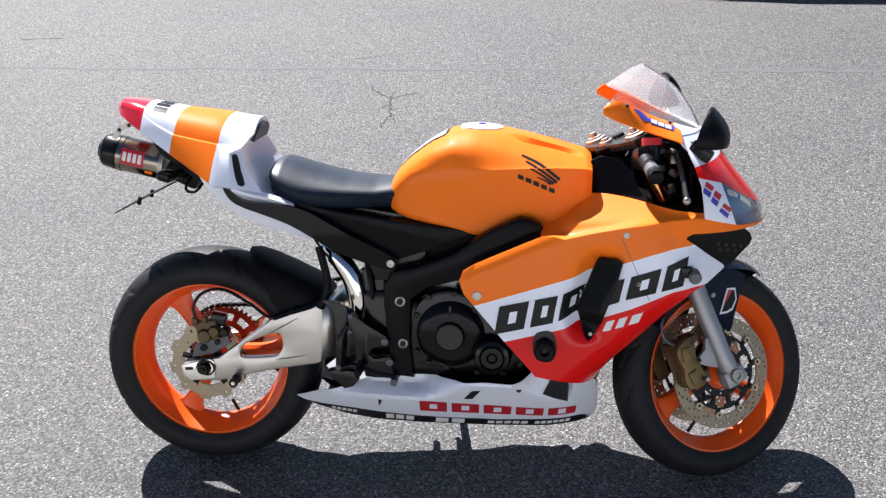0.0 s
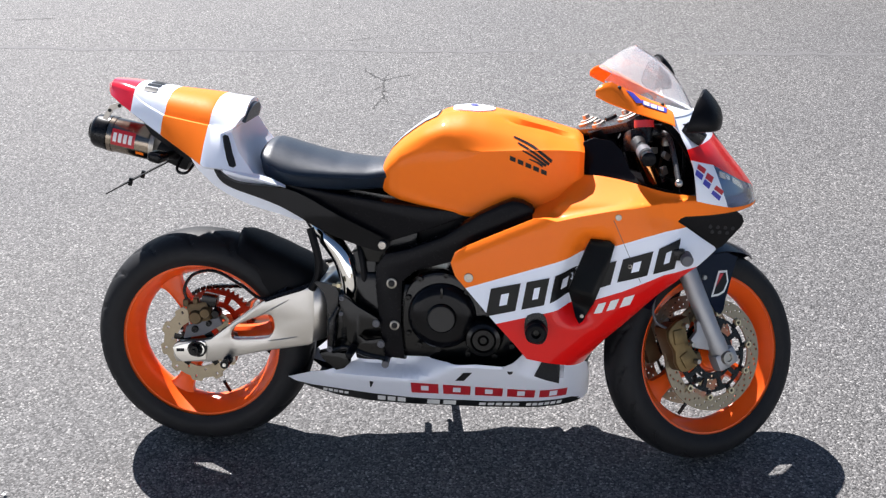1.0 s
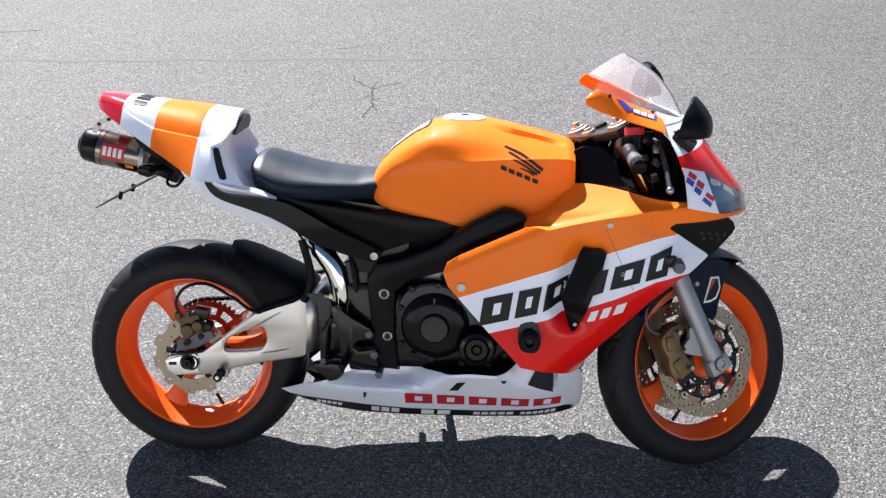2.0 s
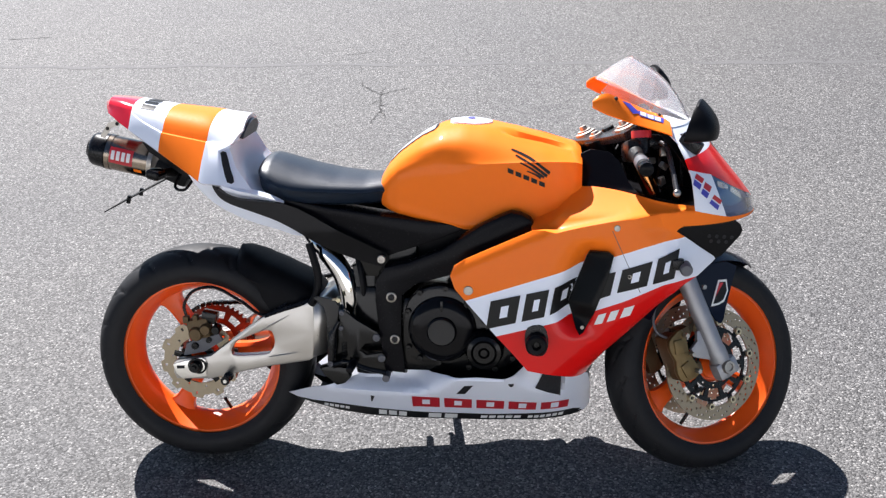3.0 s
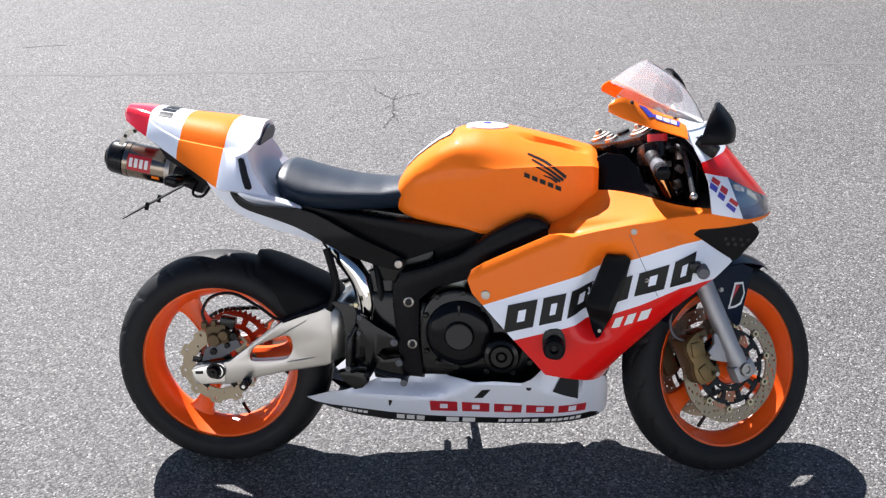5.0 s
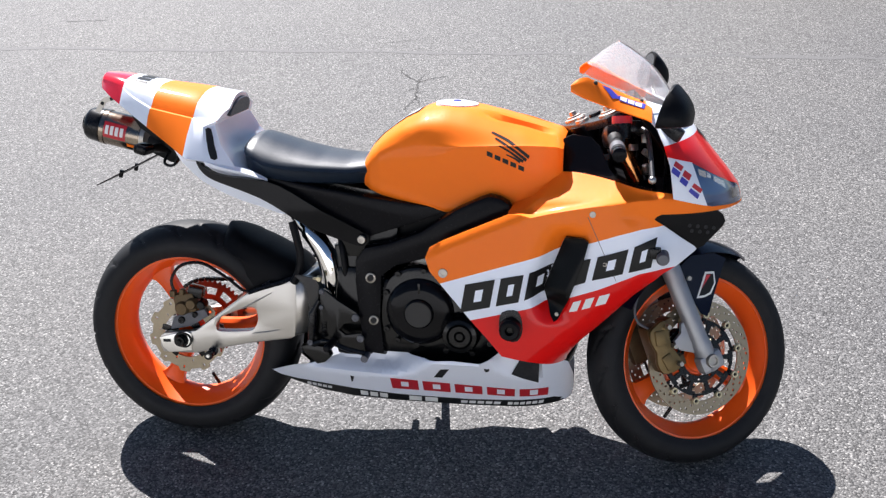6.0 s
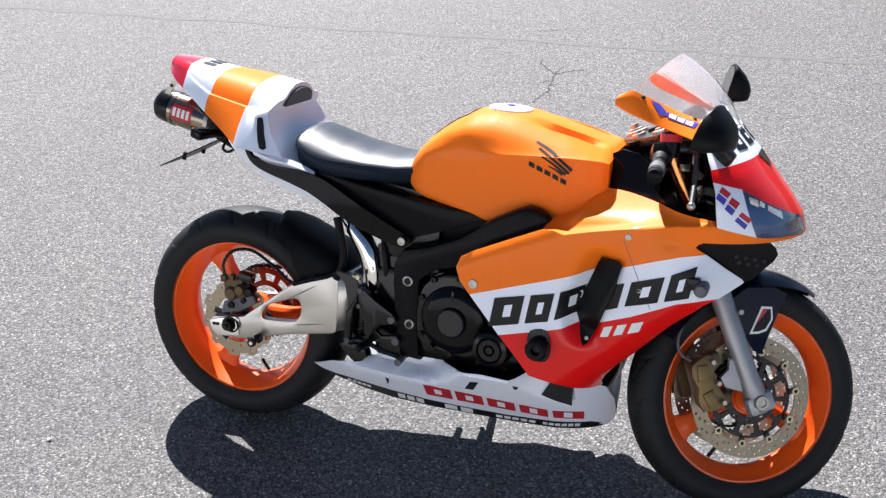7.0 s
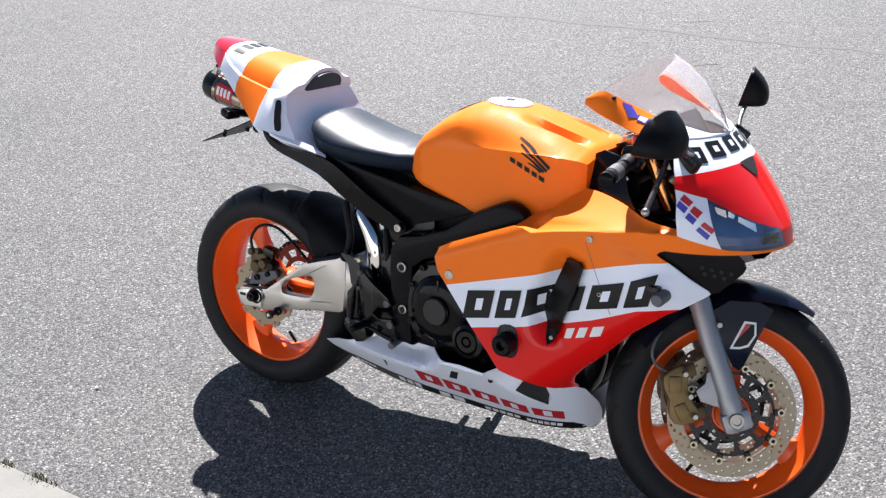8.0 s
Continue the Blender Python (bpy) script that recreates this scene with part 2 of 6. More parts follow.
def sheet(outline, depth, side=-1, thick=0.003, step=0.02, lines=(), paint=None, smooth_outline=0):
    """A moulded panel: an outline in x and z, laid on the surface y = side * depth(x, z). lines: (x, z, x, z) along which colours part;
    paint(x, z): the material's number."""
    pts = [(x, 0, z) for x, z in outline]
    if smooth_outline:
        pts = curve_through(pts, smooth_outline, closed=True)
    bm = bmesh.new()
    flat, _, tris = mathutils.geometry.delaunay_2d_cdt([Vector((p[0], p[2])) for p in pts], [], [list(range(len(pts)))], 1, 1e-6)[:3]
    corners = [bm.verts.new((q.x, 0, q.y)) for q in flat]
    for t in tris:
        bm.faces.new([corners[k] for k in t])
    xs, zs = [p[0] for p in pts], [p[2] for p in pts]

    def cut(co, no):
        bmesh.ops.bisect_plane(bm, geom=bm.verts[:] + bm.edges[:] + bm.faces[:], dist=1e-5, plane_co=co, plane_no=no)

    for x1, z1, x2, z2 in lines:
        cut((x1, 0, z1), (z1 - z2, 0, x2 - x1))
    for k in range(1, int((max(xs) - min(xs)) / step) + 1):
        cut((min(xs) + k * step, 0, 0), (1, 0, 0))
    for k in range(1, int((max(zs) - min(zs)) / step) + 1):
        cut((0, 0, min(zs) + k * step), (0, 0, 1))
    for f in bm.faces:
        if paint:
            c = f.calc_center_median()
            f.material_index = paint(c.x, c.z)
    for v in bm.verts:
        v.co.y = side * depth(v.co.x, v.co.z)
    bmesh.ops.triangulate(bm, faces=[f for f in bm.faces if len(f.verts) > 4])
    bmesh.ops.recalc_face_normals(bm, faces=bm.faces)
    if sum(f.normal.y for f in bm.faces) * side < 0:
        bmesh.ops.reverse_faces(bm, faces=bm.faces[:])
    if thick:
        shell(bm, thick, Vector((0, side, 0)))
    return bm


def shell(bm, thick, way=None):
    """Gives an open surface a thickness, inwards along its own normals."""
    bm.normal_update()
    verts, faces = bm.verts[:], bm.faces[:]
    rim = [e for e in bm.edges if len(e.link_faces) == 1]
    inner = {v: bm.verts.new(v.co - (way or v.normal) * thick) for v in verts}
    for f in faces:
        g = bm.faces.new([inner[v] for v in reversed(f.verts)])
        g.material_index = f.material_index
    for e in rim:
        f = e.link_faces[0]
        a, b = e.verts
        g = bm.faces.new((a, b, inner[b], inner[a]))
        g.material_index = f.material_index
    return bm


def slab(outline, y0, y1, bevel=0.004, smooth_outline=0):
    """A plate with the outline in x and z between two y, its edges rounded."""
    pts = [(x, y0, z) for x, z in outline]
    if smooth_outline:
        pts = curve_through(pts, smooth_outline, closed=True)
    bm = bmesh.new()
    f = bm.faces.new([bm.verts.new(p) for p in pts])
    ext = bmesh.ops.extrude_face_region(bm, geom=[f])
    for v in ext["geom"]:
        if isinstance(v, bmesh.types.BMVert):
            v.co.y = y1
    bmesh.ops.recalc_face_normals(bm, faces=bm.faces)
    if bevel:
        rim = [e for e in bm.edges if any(len(fc.verts) > 4 or abs(fc.normal.y) > 0.99 for fc in e.link_faces) and abs(e.verts[0].co.y - e.verts[1].co.y) < 1e-6]
        bmesh.ops.bevel(bm, geom=rim, offset=bevel, segments=2, affect="EDGES", profile=0.6)
    return bm


def plate(outline, holes, y0, y1, bevel=0.003):
    """A plate with openings right through it."""
    bm = bmesh.new()
    edges = []
    for loop in [outline, *holes]:
        vs = [bm.verts.new((x, y0, z)) for x, z in loop]
        edges += [bm.edges.new((vs[i], vs[(i + 1) % len(vs)])) for i in range(len(vs))]
    bmesh.ops.triangle_fill(bm, use_beauty=True, use_dissolve=False, edges=edges)
    ext = bmesh.ops.extrude_face_region(bm, geom=bm.faces[:])
    for v in ext["geom"]:
        if isinstance(v, bmesh.types.BMVert):
            v.co.y = y1
    bmesh.ops.recalc_face_normals(bm, faces=bm.faces)
    if bevel:
        rim = [e for e in bm.edges if len(e.link_faces) == 2 and e.calc_face_angle(0) > 1.0 and abs(e.verts[0].co.y - e.verts[1].co.y) < 1e-6]
        bmesh.ops.bevel(bm, geom=rim, offset=bevel, segments=2, affect="EDGES", profile=0.6)
    return bm


def bolt(name, x, y, z, r, out, mat, parent, s=-1, label=""):
    """A socket-head screw on a side, its head standing out along y."""
    f = out * s
    return part(name, turned([(0.0, y + f * 0.5), (r * 0.45, y + f * 0.5), (r * 0.5, y + f), (r * 0.9, y + f), (r, y + f * 0.7), (r, y - f), (0.0, y - f)], (x, 0, z), 16), mat, parent, label)


def thing(name, label, category, m=None, group=""):
    ob = new(name)
    ob.matrix_world = m or Matrix()
    return tagged(ob, label, category, group)


# ---- ground ----
bm = bmesh.new()
bm.faces.new([bm.verts.new(p) for p in ((-400, -400, 0), (400, -400, 0), (400, 400, 0), (-400, 400, 0))])
ground = tagged(part("ground", bm, ASPHALT), "sunlit grey asphalt with pale stone grit", "asphalt", kind="structure")
bm = bmesh.new()
lump((60, 7.0, 0.05), (-1.0, -4.229, -0.013), 0.008, pose(0, 0, 0, 0, 0, 0.8), bm)
kerb = tagged(part("pavement", bm, CONCRETE), "pale worn concrete pavement along the asphalt", "pavement", kind="structure")

# unseen wall, added to throw sunlight back onto the motorcycle's shaded side
bm = bmesh.new()
lump((26, 0.25, 2.9), (1.0, -8.2, 1.45), 0.01, None, bm)
tagged(part("bounce_wall", bm, BOUNCE_PALE), "unseen pale wall added to bounce sunlight onto the motorcycle", "wall", kind="structure")

# ---- motorcycle: x ahead, y to its own left, z up, leaning on its stand ----
bike = thing("motorcycle", "orange, white and red faired sport motorcycle parked on its side stand", "motorcycle", pose(0, 0, 0, -12.5))

RAKE, STEER = radians(24), radians(31)
HEAD = Vector((-math.sin(RAKE), 0, math.cos(RAKE)))
AXLE = Vector((1.399, 0, 0.314))
PIVOT = AXLE - 0.045 * Vector((math.cos(RAKE), 0, math.sin(RAKE)))
TURN = Matrix.Translation(PIVOT) @ Matrix.Rotation(STEER, 4, HEAD) @ Matrix.Translation(-PIVOT)


def tyre(radius, width, rim_r, seg=288, n=36):
    """A road tyre: beads, sidewalls, a round crown, and slanted grooves cut into it."""
    h = radius - rim_r - 0.02
    bm = bmesh.new()
    rings = []
    for k in range(seg):
        a = 2 * math.pi * k / seg
        ring = [(rim_r - 0.004, -width * 0.43), (rim_r + 0.010, -width * 0.478)]
        for i in range(n + 1):
            b = math.pi * i / n
            r, y = rim_r + 0.02 + h * math.sin(b) ** 0.75, -0.5 * width * math.cos(b)
            f = abs(y) / (0.5 * width)
            for turn, lo, hi, cut, shift in ((1.1, 0.22, 0.86, 0.10, 0.0), (0.5, 0.45, 0.93, 0.07, 0.5)):
                phase = (a / (2 * math.pi) * 16 + turn * f + shift + (0.25 if y > 0 else 0.0)) % 1.0
                if lo < f < hi and phase < cut:
                    r -= 0.004
            ring.append((r, y))
        ring += [(rim_r + 0.010, width * 0.478), (rim_r - 0.004, width * 0.43)]
        rings.append([(r * math.cos(a), y, r * math.sin(a)) for r, y in ring])
    rings.append(rings[0])
    skin(bm, rings, closed=False)
    bmesh.ops.remove_doubles(bm, verts=bm.verts, dist=1e-6)
    return bm


def rim_profile(r, w):
    h = w / 2
    return [(r, -h), (r + 0.004, -h + 0.004), (r - 0.008, -h + 0.012), (r - 0.018, -h + 0.03), (r - 0.03, -0.012), (r - 0.034, 0), (r - 0.03, 0.012),
            (r - 0.018, h - 0.03), (r - 0.008, h - 0.012), (r + 0.004, h - 0.004), (r, h), (r - 0.01, h), (r - 0.022, h - 0.02),
            (r - 0.038, 0.014), (r - 0.042, 0), (r - 0.038, -0.014), (r - 0.022, -h + 0.02), (r - 0.01, -h), (r, -h)]


def spoke(r0, r1, w0, w1, t0, t1):
    rings = []
    for k in range(9):
        f = k / 8
        r, w, t = r0 + (r1 - r0) * f, w0 + (w1 - w0) * (2 * f - 1) ** 2 * (0.6 if f < 0.5 else 1.0), t0 + (t1 - t0) * f
        if f > 0.85:
            w *= 1 + (f - 0.85) * 3
        rings.append([(r, t * y, w * z) for y, z in ((-0.5, -0.28), (-0.5, 0.28), (-0.3, 0.5), (0.3, 0.5), (0.5, 0.28), (0.5, -0.28), (0.3, -0.5), (-0.3, -0.5))])
    bm = bmesh.new()
    skin(bm, rings)
    return bm


def place(bm, m):
    bmesh.ops.transform(bm, matrix=m, verts=bm.verts)
    return bm


def drilled_disc(r0, r1, y, thick, seg, rows, hole, wave=0.0, waves=10):
    """A brake disc with real holes: hole(k, row) leaves a cell open."""
    bm = bmesh.new()
    grid = []
    for k in range(seg):
        a = 2 * math.pi * k / seg
        out = r1 + wave * (1 if math.sin(waves * a) > 0 else -1)
        grid.append([bm.verts.new(((r0 + (out - r0) * j / rows) * math.cos(a), y, (r0 + (out - r0) * j / rows) * math.sin(a))) for j in range(rows + 1)])
    for k in range(seg):
        for j in range(rows):
            if not hole(k, j):
                a, b = grid[k], grid[(k + 1) % seg]
                bm.faces.new((a[j], a[j + 1], b[j + 1], b[j]))
    bmesh.ops.recalc_face_normals(bm, faces=bm.faces)
    shell(bm, thick)
    return bm


def wheel(name, m, rim_r, width, tyre_r, tyre_w, angles, valve, label):
    """A cast wheel: the rim with hub as the part, tyre, spokes and valve below it."""
    bm = turned(rim_profile(rim_r, width), seg=96)
    hub = part(name, place(bm, m), RIM, bike, label)
    part("tyre", place(tyre(tyre_r, tyre_w, rim_r), m), RUBBER, hub, "black road tyre with worn shallow grooves")
    part("hub", place(turned([(0.0, -0.06), (0.038, -0.06), (0.042, -0.05), (0.036, -0.02), (0.036, 0.02), (0.042, 0.05), (0.038, 0.06), (0.0, 0.06)], seg=32), m), RIM, hub)
    for a in angles:
        part("spoke", place(spoke(0.03, rim_r - 0.034, 0.042, 0.062, 0.045, 0.032), m @ pose(0, 0, 0, 0, -a, 0)), RIM, hub)
    part("valve", place(tube([(0, -0.006, rim_r - 0.045), (0, -0.02, rim_r - 0.075), (0, -0.022, rim_r - 0.083)], 0.005, 8), m @ pose(0, 0, 0, 0, valve, 0)), BLACK, hub)
    return hub


SINK = Vector((0.003, 0.018, -0.018))
REAR_M = Matrix.Translation((0, 0, 0.312))
FRONT_M = Matrix.Translation(SINK) @ TURN @ Matrix.Translation(AXLE)
rear_wheel = wheel("rear_wheel", REAR_M, 0.228, 0.14, 0.311, 0.178, (123, 243, 3), 162, "orange three-spoke rear wheel")
front_wheel = wheel("front_wheel", FRONT_M, 0.228, 0.095, 0.297, 0.12, (211, 331, 91), 205, "orange three-spoke front wheel")

# ---- bodywork surfaces: half widths at x and z ----
CREASE = ((0.93, 0.744), (0.981, 0.737), (1.04, 0.752), (1.117, 0.768), (1.227, 0.784), (1.30, 0.792), (1.345, 0.788))
REAR_EDGE = ((0.718, 0.630), (0.76, 0.666), (0.925, 0.740), (0.97, 0.748))


NOSE = [  # height, front, back, half width
    (0.744, 1.498, 1.22, 0.248), (0.752, 1.505, 1.22, 0.250), (0.79, 1.495, 1.235, 0.256), (0.83, 1.464, 1.245, 0.260), (0.87, 1.43, 1.245, 0.256), (0.90, 1.405, 1.235, 0.250), (0.93, 1.38, 1.215, 0.236), (0.96, 1.352, 1.19, 0.215), (0.985, 1.328, 1.16, 0.20)]


def nose_side(x, z):
    f, b, w = [float(np.interp(z, [r[0] for r in NOSE], [r[k] for r in NOSE])) for k in (1, 2, 3)]
    return w * math.sqrt(max(0, 1 - min(1, max(0, (x - b) / (f - b))) ** 2))


def ease(v):
    v = min(1.0, max(0.0, v))
    return v * v * (3 - 2 * v)


def side_width(x, z):
    w = 0.270 - 0.03 * max(0, 0.5 - z) * max(0, 0.9 - x) * 4
    if x < 1.0:
        near = min(1, max(0, 1 - (at(REAR_EDGE, x) - z) / 0.036))
        w -= 0.013 * min(1, max(0, (x - 0.70) / 0.06)) * min(1, max(0, (0.985 - x) / 0.05)) * near ** 2
    if x > 1.17:
        ahead = at(((1.17, 0.270), (1.22, 0.264), (1.255, 0.2575), (1.288, 0.246), (1.34, 0.210), (1.389, 0.167), (1.42, 0.137)), x)
        w = min(w, ahead - 0.011 * ease((x - 1.2) / 0.08) * ease((z - 0.66) / 0.06))
        w += (nose_side(x, max(z, 0.744)) - 0.001 - w) * ease((x - 1.17) / 0.11) * ease((z - 0.724) / 0.022)
    back = at(((0.475, 1.040), (0.553, 1.016), (0.686, 1.066), (0.70, 1.072)), z)
    if 0.44 < z < 0.72:
        u, tall = x - back, min(1, max(0, (z - 0.462) / 0.055)) * min(1, max(0, (0.72 - z) / 0.04))
        w -= tall * (0.044 * max(0, 1 - u / 0.062) if u > 0 else 0.044 * math.exp(-(u / 0.030) ** 2))
    ahead = ((x - 1.07) * 0.78 - (z - 0.32) * 0.63)
    curl = min(1, max(0, (0.62 - z) / 0.28))
    w -= 0.140 * curl * math.exp(min(0, ahead) / 0.042)
    return max(w, 0.02)


def belly_hull(x, z):
    """The lower cowl's outside: a V-shaped hull, drawn in to a bow at its front."""
    w = at([(0.20, 0.04), (0.27, 0.058), (0.36, 0.07), (0.488, 0.088), (0.6, 0.098), (0.95, 0.098), (1.08, 0.09)], x) + 0.9 * (z - 0.175)
    bow = max(0, (x - 0.90) / 0.185) ** 2.2 * at([(0.18, 1.0), (0.33, 0.8)], z)
    return max(0.012, w) * math.sqrt(max(0.01, 1 - min(1, bow)))


def belly_width(x, z):
    w = min(belly_hull(x, z), 0.238 - 0.5 * max(0, z - 0.325) if x < 0.86 else 0.262)
    front = 0.70 * (x - 0.672) - 0.714 * (z - 0.266)
    deep = 1.0
    for f in ((z - 0.256) / 0.040, -front / 0.075, (x - 0.345) / 0.06):
        f = min(1, max(0, f))
        deep *= f * f * (3 - 2 * f)
    w += (min(w, 0.122) - w) * deep
    if 0.88 < x < 1.002:
        up = (z - 0.318) * 0.92 + (x - 0.885) * 0.40
        w -= min(0.055, max(0, 1.0 * up)) * min(1, (x - 0.88) / 0.03)
    return w


STRIPES = ((0.755, 0.557, 1.20, 0.7026), (1.20, 0.7026, 1.25, 0.7145), (1.25, 0.7145, 1.303, 0.7212), (0.80, 0.455, 0.988, 0.504), (0.988, 0.504, 1.15, 0.560), (1.15, 0.560, 1.252, 0.603), (1.252, 0.603, 1.30, 0.611), (1.30, 0.611, 1.34, 0.615))
ORANGE_LOW = ((0.70, 0.539), (0.755, 0.557), (1.20, 0.7026), (1.25, 0.7145), (1.303, 0.7212))


RED_TOP = ((0.80, 0.455), (0.835, 0.464), (0.988, 0.504), (1.15, 0.560), (1.252, 0.603), (1.30, 0.611), (1.34, 0.615))


def fairing_paint(x, z):
    return 0 if z > at(ORANGE_LOW, x) else (1 if z > at(RED_TOP, x) else 2)


FAIRING = [(0.718, 0.622), (0.728, 0.648), (0.76, 0.666), (0.84, 0.702), (0.925, 0.740), (0.955, 0.742), (0.981, 0.737), (1.01, 0.7445), (1.04, 0.752), (1.08, 0.7603), (1.117, 0.768), (1.17, 0.7757), (1.227, 0.784), (1.265, 0.788), (1.30, 0.792), (1.345, 0.788),
           (1.35, 0.766), (1.300, 0.753), (1.286, 0.746), (1.280, 0.7385), (1.303, 0.7212), (1.345, 0.6885), (1.384, 0.6585), (1.389, 0.651), (1.384, 0.646), (1.338, 0.6145), (1.31, 0.598), (1.24, 0.540), (1.155, 0.448), (1.115, 0.410), (1.090, 0.378), (1.077, 0.350), (1.073, 0.325), (1.0, 0.352), (0.916, 0.371), (0.882, 0.412), (0.835, 0.464), (0.758, 0.555), (0.73, 0.588)]


CURL_LINES = tuple(l for d in (0.009, 0.018, 0.027, 0.036) for l in ((0.728, 0.6392 - d, 0.76, 0.666 - d), (0.76, 0.666 - d, 0.925, 0.740 - d), (0.925, 0.740 - d, 0.97, 0.748 - d)))


def row_through(points, n):
    fine = curve_through(points, 12)
    return [fine[round(k * (len(fine) - 1) / n)] for k in range(n + 1)]


def shoulder(s, n=28):
    """The folded top of the side panel, from its crease in to the cockpit's edge."""
    crease = row_through([(x, -side_width(x, at(CREASE, x)), at(CREASE, x)) for x in (0.981, 1.03, 1.08, 1.14, 1.2, 1.25, 1.30, 1.345)], n)
    fold = row_through([(0.985, -0.220, 0.769), (1.045, -0.230, 0.774), (1.12, -0.236, 0.782), (1.19, -0.238, 0.791), (1.26, -0.236, 0.797), (1.31, -0.231, 0.799), (1.345, -0.220, 0.795)], n)
    edge = row_through([(1.038, -0.128, 0.828), (1.080, -0.142, 0.830), (1.13, -0.160, 0.826), (1.18, -0.184, 0.819), (1.235, -0.222, 0.811), (1.29, -0.228, 0.804), (1.345, -0.216, 0.799)], n)
    rings = []
    for k in range(n + 1):
        c, f, e = crease[k], fold[k], edge[k]
        ledge = c.lerp(f, 0.5) + Vector((0.004, 0, -0.013)) * max(0, 1 - k / (0.45 * n))
        hollow = Vector((0, 0, -0.003)) * max(0, 1 - k / (0.8 * n))
        ring = [c, c.lerp(ledge, 0.2) + Vector((0, 0, 0.0015)), ledge, ledge.lerp(f, 0.6), f] + [f.lerp(e, j / 6) + hollow * math.sin(math.pi * j / 6) for j in range(1, 7)]
        ring.append(e + Vector((0.004, 0.006, -0.010)))
        rings.append(ring)
    first = rings[0]
    hem = {0: ((0.950, -0.256, 0.7405), (0.922, -0.250, 0.7360)), 4: ((0.958, -0.212, 0.742), (0.920, -0.207, 0.737)), 10: ((0.992, -0.140, 0.783), (0.936, -0.138, 0.756))}
    for row in (0, 1):
        back = []
        for j in range(len(first)):
            lo, hi = (0, 4) if j <= 4 else (4, 10)
            back.append(Vector(hem[lo][row]).lerp(Vector(hem[hi][row]), (j - lo) / (hi - lo)))
        rings.insert(0, back)
    bm = bmesh.new()
    skin(bm, [[Vector((p.x, p.y * -s, p.z)) for p in r] for r in rings], closed=False)
    bmesh.ops.recalc_face_normals(bm, faces=bm.faces)
    if sum(f.normal.z for f in bm.faces) < 0:
        bmesh.ops.reverse_faces(bm, faces=bm.faces[:])
    return shell(bm, 0.003) or bm


for s in (-1, 1):
    panel = part("side_fairing", merge(sheet(FAIRING, side_width, s, step=0.0125, lines=STRIPES + CURL_LINES, paint=fairing_paint), shoulder(s)), [ORANGE, WHITE, RED], bike, "orange fairing panel with white and red bands", smooth=50)

BELLY = [(0.252, 0.230), (0.33, 0.2655), (0.398, 0.2784), (0.4455, 0.2926), (0.4964, 0.316), (0.5562, 0.327), (0.6165, 0.317), (0.66, 0.319), (0.7046, 0.331), (0.7834, 0.336), (0.8517, 0.333), (0.885, 0.357), (0.93, 0.375), (0.9987, 0.366), (1.055, 0.335),
         (1.077, 0.307), (1.088, 0.2527), (1.089, 0.20), (1.086, 0.180), (1.076, 0.1744), (1.0397, 0.168), (0.9635, 0.160), (0.8058, 0.152), (0.6455, 0.152), (0.4754, 0.152), (0.3887, 0.163), (0.3106, 0.1916), (0.28, 0.210)]
STRIP = ((0.2487, 0.2205), (0.3154, 0.2035), (0.4872, 0.1882), (0.652, 0.1805), (0.8112, 0.1795), (0.93, 0.188), (1.04, 0.192), (1.075, 0.178))
BELLY_LINES = tuple((*a, *b) for a, b in zip(STRIP, STRIP[1:])) + tuple((0.672 - d / 0.7, 0.266, 0.743 - d / 0.7, 0.336) for d in (0.0, 0.015, 0.03, 0.045, 0.06, 0.075))


def belly_paint(x, z):
    return 1 if z < at(STRIP, x) and x < 1.06 else 0


part("belly_pan", sheet(BELLY, belly_width, -1, step=0.0125, lines=BELLY_LINES, paint=belly_paint), [WHITE, BAR_BLACK], bike, "white lower cowl with a black sponsor strip")
part("belly_pan", sheet(BELLY, belly_width, 1, step=0.0125, lines=BELLY_LINES, paint=belly_paint), [WHITE, BAR_BLACK], bike, "white lower cowl with a black sponsor strip")
bm = bmesh.new()
rings = []
for k in range(19):
    x = 0.312 + 0.762 * k / 18
    z = at([(0.3106, 0.1916), (0.3887, 0.163), (0.4754, 0.152), (0.6455, 0.152), (0.8058, 0.152), (0.9635, 0.160), (1.0397, 0.168), (1.076, 0.1744)], x)
    w = belly_width(x, z) - 0.001
    rings.append([(x, -w, z + 0.003), (x, -w * 0.5, z - 0.007), (x, 0, z - 0.009), (x, w * 0.5, z - 0.007), (x, w, z + 0.003), (x, w * 0.5, z), (x, -w * 0.5, z)])
skin(bm, rings)
part("keel", bm, BAR_BLACK, bike)
